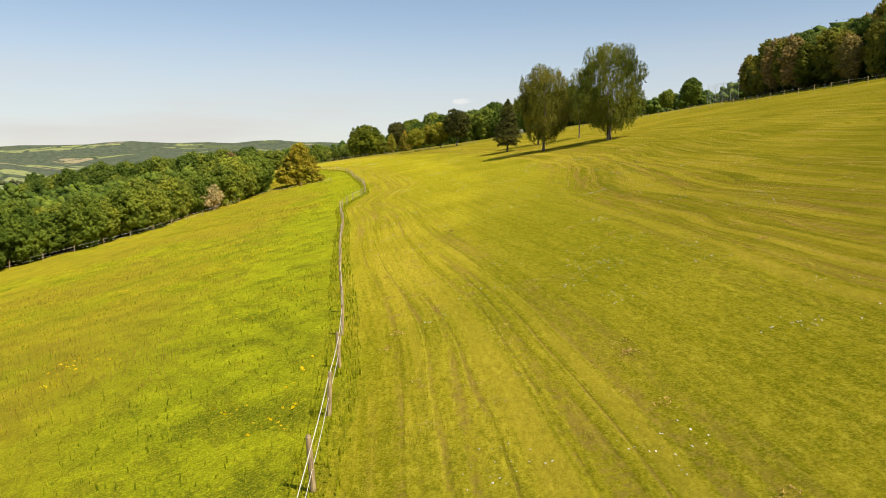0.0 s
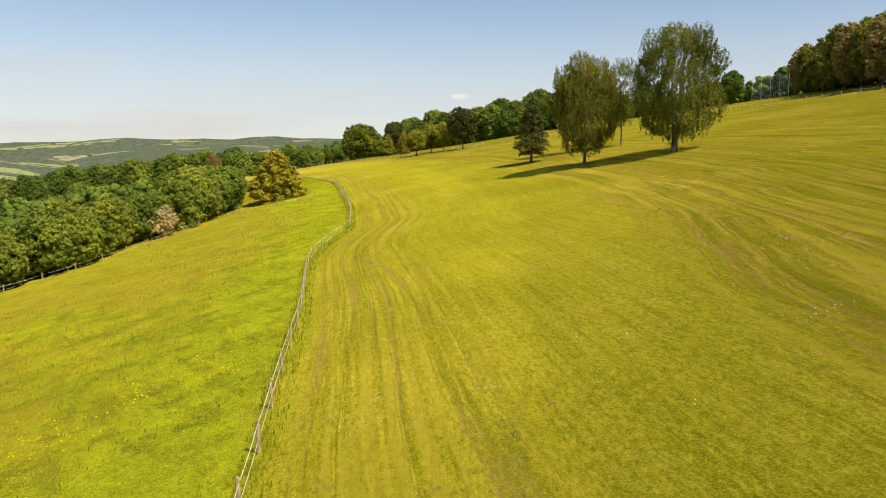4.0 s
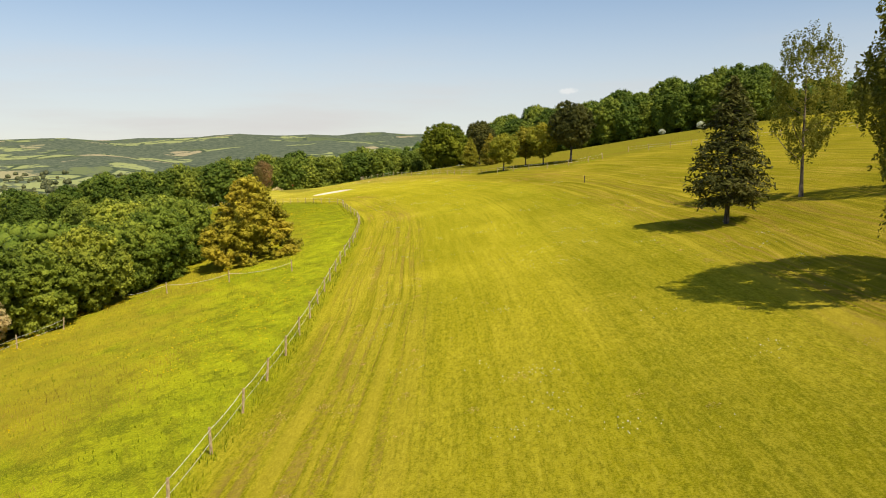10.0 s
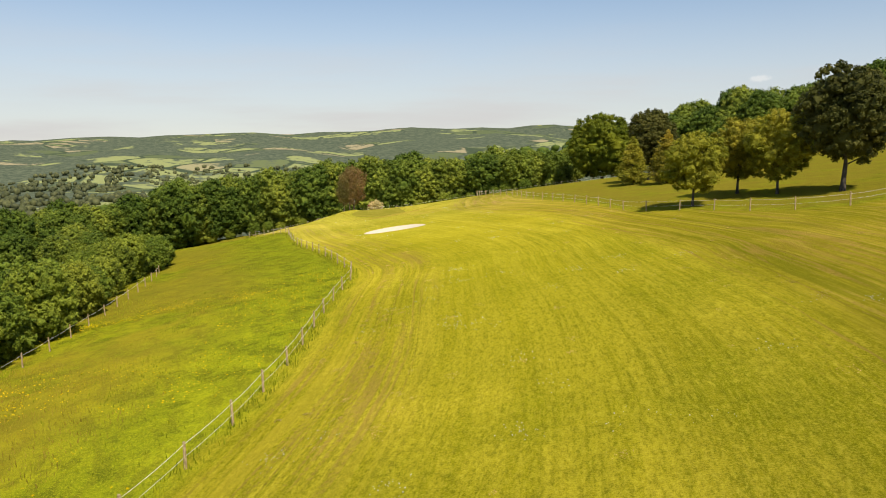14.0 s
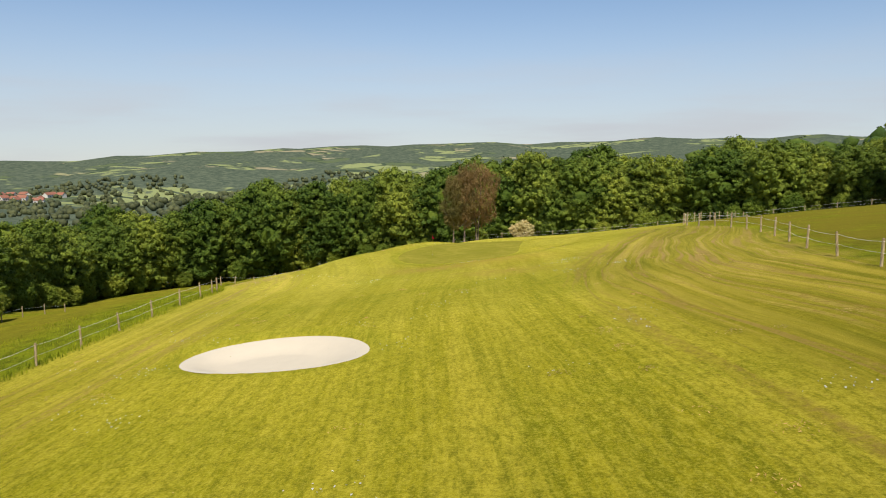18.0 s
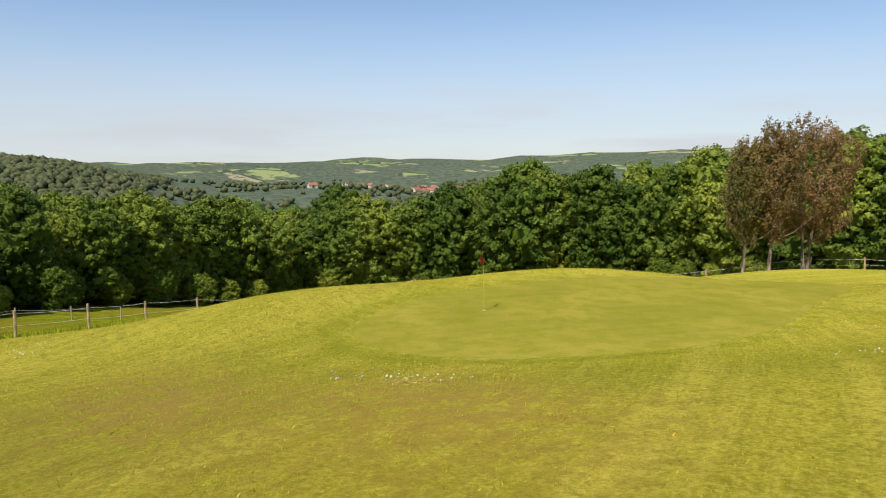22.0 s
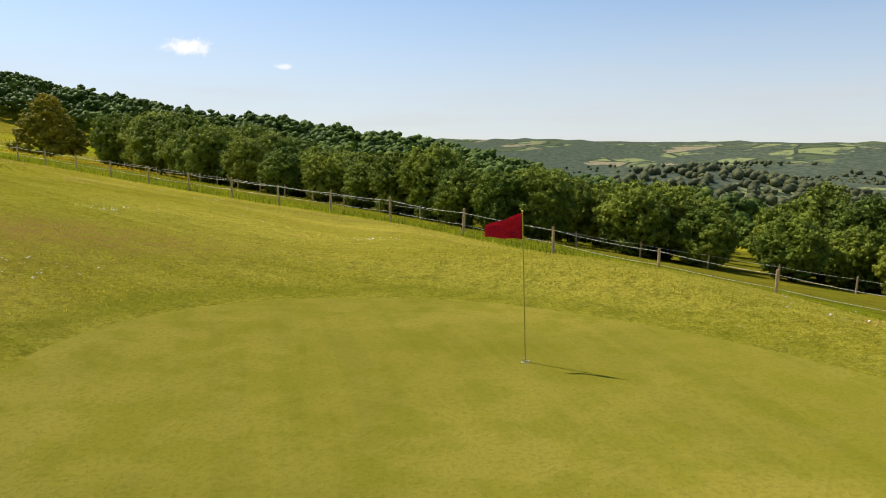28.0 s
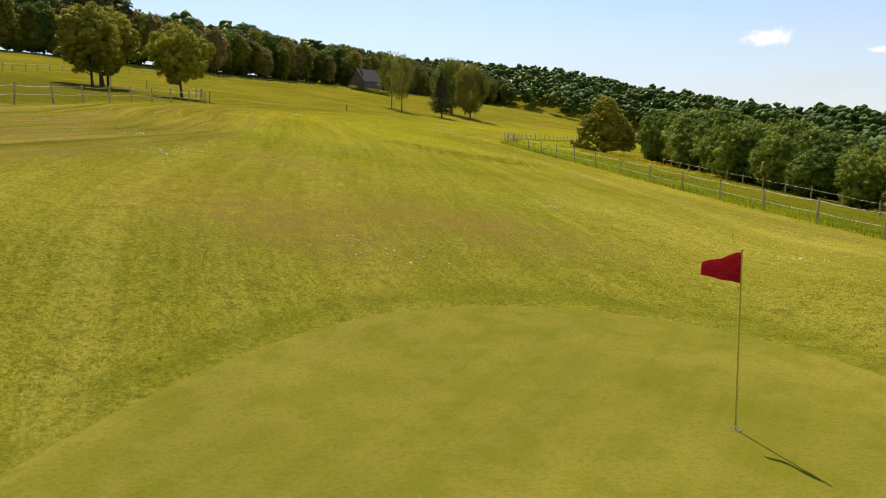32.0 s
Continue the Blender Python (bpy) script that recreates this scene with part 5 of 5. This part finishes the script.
tagged(new("valley_woodland", mesh_of("valley_woodland", *valley_woods(5, 13000, 8500), LEAF_FAR_HAZED, True)), "woods and hedges on the hills across the valley", "woodland", kind="stuff")

# ==== houses ====
WALL = plain("pale_render", (0.62, 0.58, 0.5), 0.9, 0.1, 0.8)
SLATE = plain("dark_slate", (0.055, 0.048, 0.045), 0.95, 0.25, 2.0)
TILE = plain("red_roof_tiles", (0.3, 0.12, 0.07), 0.8, 0.25, 2.0)
GLASS = plain("window_glass", (0.03, 0.035, 0.045), 0.1, 0.1, 1.0)


def box(bm, x0, y0, z0, x1, y1, z1):
    v = [bm.verts.new(c) for c in ((x0, y0, z0), (x1, y0, z0), (x1, y1, z0), (x0, y1, z0), (x0, y0, z1), (x1, y0, z1), (x1, y1, z1), (x0, y1, z1))]
    for f in ((3, 2, 1, 0), (4, 5, 6, 7), (0, 1, 5, 4), (1, 2, 6, 5), (2, 3, 7, 6), (3, 0, 4, 7)):
        bm.faces.new([v[i] for i in f])


def make_house(label, length, depth, eaves, ridge, roof_mat, group="", wall_mat=None):
    root = tagged(new("house"), label, "house", group)
    bm = bmesh.new()
    l2, d2 = length / 2, depth / 2
    box(bm, -l2, -d2, -3.0, l2, d2, eaves)
    for sx in (-l2, l2):
        a, b, c = bm.verts.new((sx, -d2, eaves)), bm.verts.new((sx, d2, eaves)), bm.verts.new((sx, 0, ridge))
        bm.faces.new((a, b, c))
    part("wall", bm, wall_mat or WALL, root)
    bm = bmesh.new()
    for sgn in (-1, 1):
        o, t = 0.45, 0.2
        slope = (ridge - eaves) / d2
        rows = []
        for sx in (-l2 - o, l2 + o):
            rows.append([(sx, sgn * (d2 + o), eaves - slope * o + 0.02), (sx, 0, ridge + 0.02), (sx, 0, ridge + t + 0.02), (sx, sgn * (d2 + o), eaves - slope * o + t + 0.02)])
        va, vb = [[bm.verts.new(c) for c in r] for r in rows]
        bm.faces.new(va)
        bm.faces.new(vb[::-1])
        for i in range(4):
            bm.faces.new((va[i], vb[i], vb[(i + 1) % 4], va[(i + 1) % 4]))
    bmesh.ops.recalc_face_normals(bm, faces=bm.faces)
    roof = part("roof", bm, roof_mat, root)
    bm = bmesh.new()
    box(bm, l2 * 0.5, -0.4, ridge - 0.8, l2 * 0.5 + 0.8, 0.4, ridge + 1.0)
    part("chimney", bm, TILE, roof)
    for sgn in (-1, 1):
        for i in range(3):
            bm = bmesh.new()
            cx = (i - 1) * length * 0.3
            yy = sgn * d2
            box(bm, cx - 0.6, min(yy, yy + sgn * 0.06), 1.0, cx + 0.6, max(yy, yy + sgn * 0.06), 2.3)
            part("window", bm, GLASS, root)
    return root


STONE = plain("dark_stone_wall", (0.12, 0.1, 0.08), 0.9, 0.25, 2.0)
hill_house = make_house("dark stone house with steep grey slate roof among the trees", 9.5, 7, 2.4, 6.6, SLATE, wall_mat=STONE)
hill_house.matrix_basis = pose(97, 122, hz(97, 122) + 0.9, 0, 0, 82)
village = make_house("small white house with red roof in the valley", 12, 8, 4.2, 7.6, TILE, "village houses")
rg = np.random.default_rng(12)
for i in range(34):
    az, r = math.radians(rg.uniform(66, 79)), rg.uniform(1330, 1560)
    x, y = -20 - math.sin(az) * r, 200 + math.cos(az) * r
    m = pose(x, y, hz(x, y), 0, 0, rg.uniform(0, 180)) @ Matrix.Diagonal((1.3, 1.3, 1.2, 1))
    if i == 0:
        village.matrix_basis = m
    else:
        copy_thing(village, m).matrix_basis = m

# ==== stakes and poles ====
DARK_WOOD = bark("dark_stake_wood", (0.02, 0.016, 0.012), (0.07, 0.055, 0.04), 12)


def stake(x, y, tall, label):
    root = tagged(new("marker_stake"), label, "stake")
    root.location = (x, y, hz(x, y))
    bm = bmesh.new()
    box(bm, -0.05, -0.05, -0.2, 0.05, 0.05, tall - 0.08)
    part("shaft", bm, DARK_WOOD, root)
    bm = bmesh.new()
    tube(bm, [(0, 0, tall - 0.08), (0, 0, tall - 0.02), (0, 0, tall)], [0.075, 0.075, 0.03], 8)
    part("cap", bm, DARK_WOOD, root)
    return root


stake(24.8, 229.5, 1.1, "short dark wooden marker stake on the mown slope")


# tall ball-stop net on thin poles at the skyline
NET = plain("grey_net_cord", (0.32, 0.38, 0.42), 0.7, 0.1)
STEEL = plain("galvanised_pole", (0.4, 0.42, 0.44), 0.5, 0.1, metal=0.3)
net = tagged(new("ball_net"), "tall grey ball-stop net on thin steel poles at the skyline", "net")
net.location = (109, 262, hz(109, 262))
feet = [Vector((x, y, hz(x, y))) - net.location for x, y in ((109, 262), (111, 260.6), (113, 259.2), (115, 257.8), (117, 256.4))]
for f in feet:
    bm = bmesh.new()
    tube(bm, [f + Vector((0, 0, -0.2)), f + Vector((0, 0, 6.6))], [0.06, 0.05], 6)
    part("pole", bm, STEEL, net)
bm = bmesh.new()
for f, g in zip(feet, feet[1:]):
    for k in range(14):
        z = Vector((0, 0, 0.3 + k * 0.46))
        tube(bm, [f + z, g + z], [0.02, 0.02], 3)
    for k in range(1, 5):
        p = f.lerp(g, k / 5)
        tube(bm, [p + Vector((0, 0, 0.3)), p + Vector((0, 0, 6.3))], [0.015, 0.015], 3)
part("netting", bm, NET, net)

# clipped hedge on the bank before the house on the hill
rg = np.random.default_rng(33)
hedge = tagged(new("hedge"), "low clipped yellow-green hedge on the bank before the house", "hedge")
hedge.location = (91.5, 127.5, hz(91.5, 127.5))
t_h = rg.uniform(-7, 7, 2600)
q = np.stack([t_h * 0.85 + rg.normal(0, 0.35, 2600), t_h * 0.5 + rg.normal(0, 0.35, 2600), rg.uniform(0, 1.5, 2600)], 1)
q[:, 2] += np.array([hz(91.5 + a, 127.5 + b) for a, b in q[:, :2]]) - hedge.location.z
part("foliage", cards_mesh("foliage", leaf_cards(q, rg.normal(0, 1, (2600, 3)) + np.array([0, 0, 0.6]), 0.35, rg), LEAF_LIME), None, hedge)
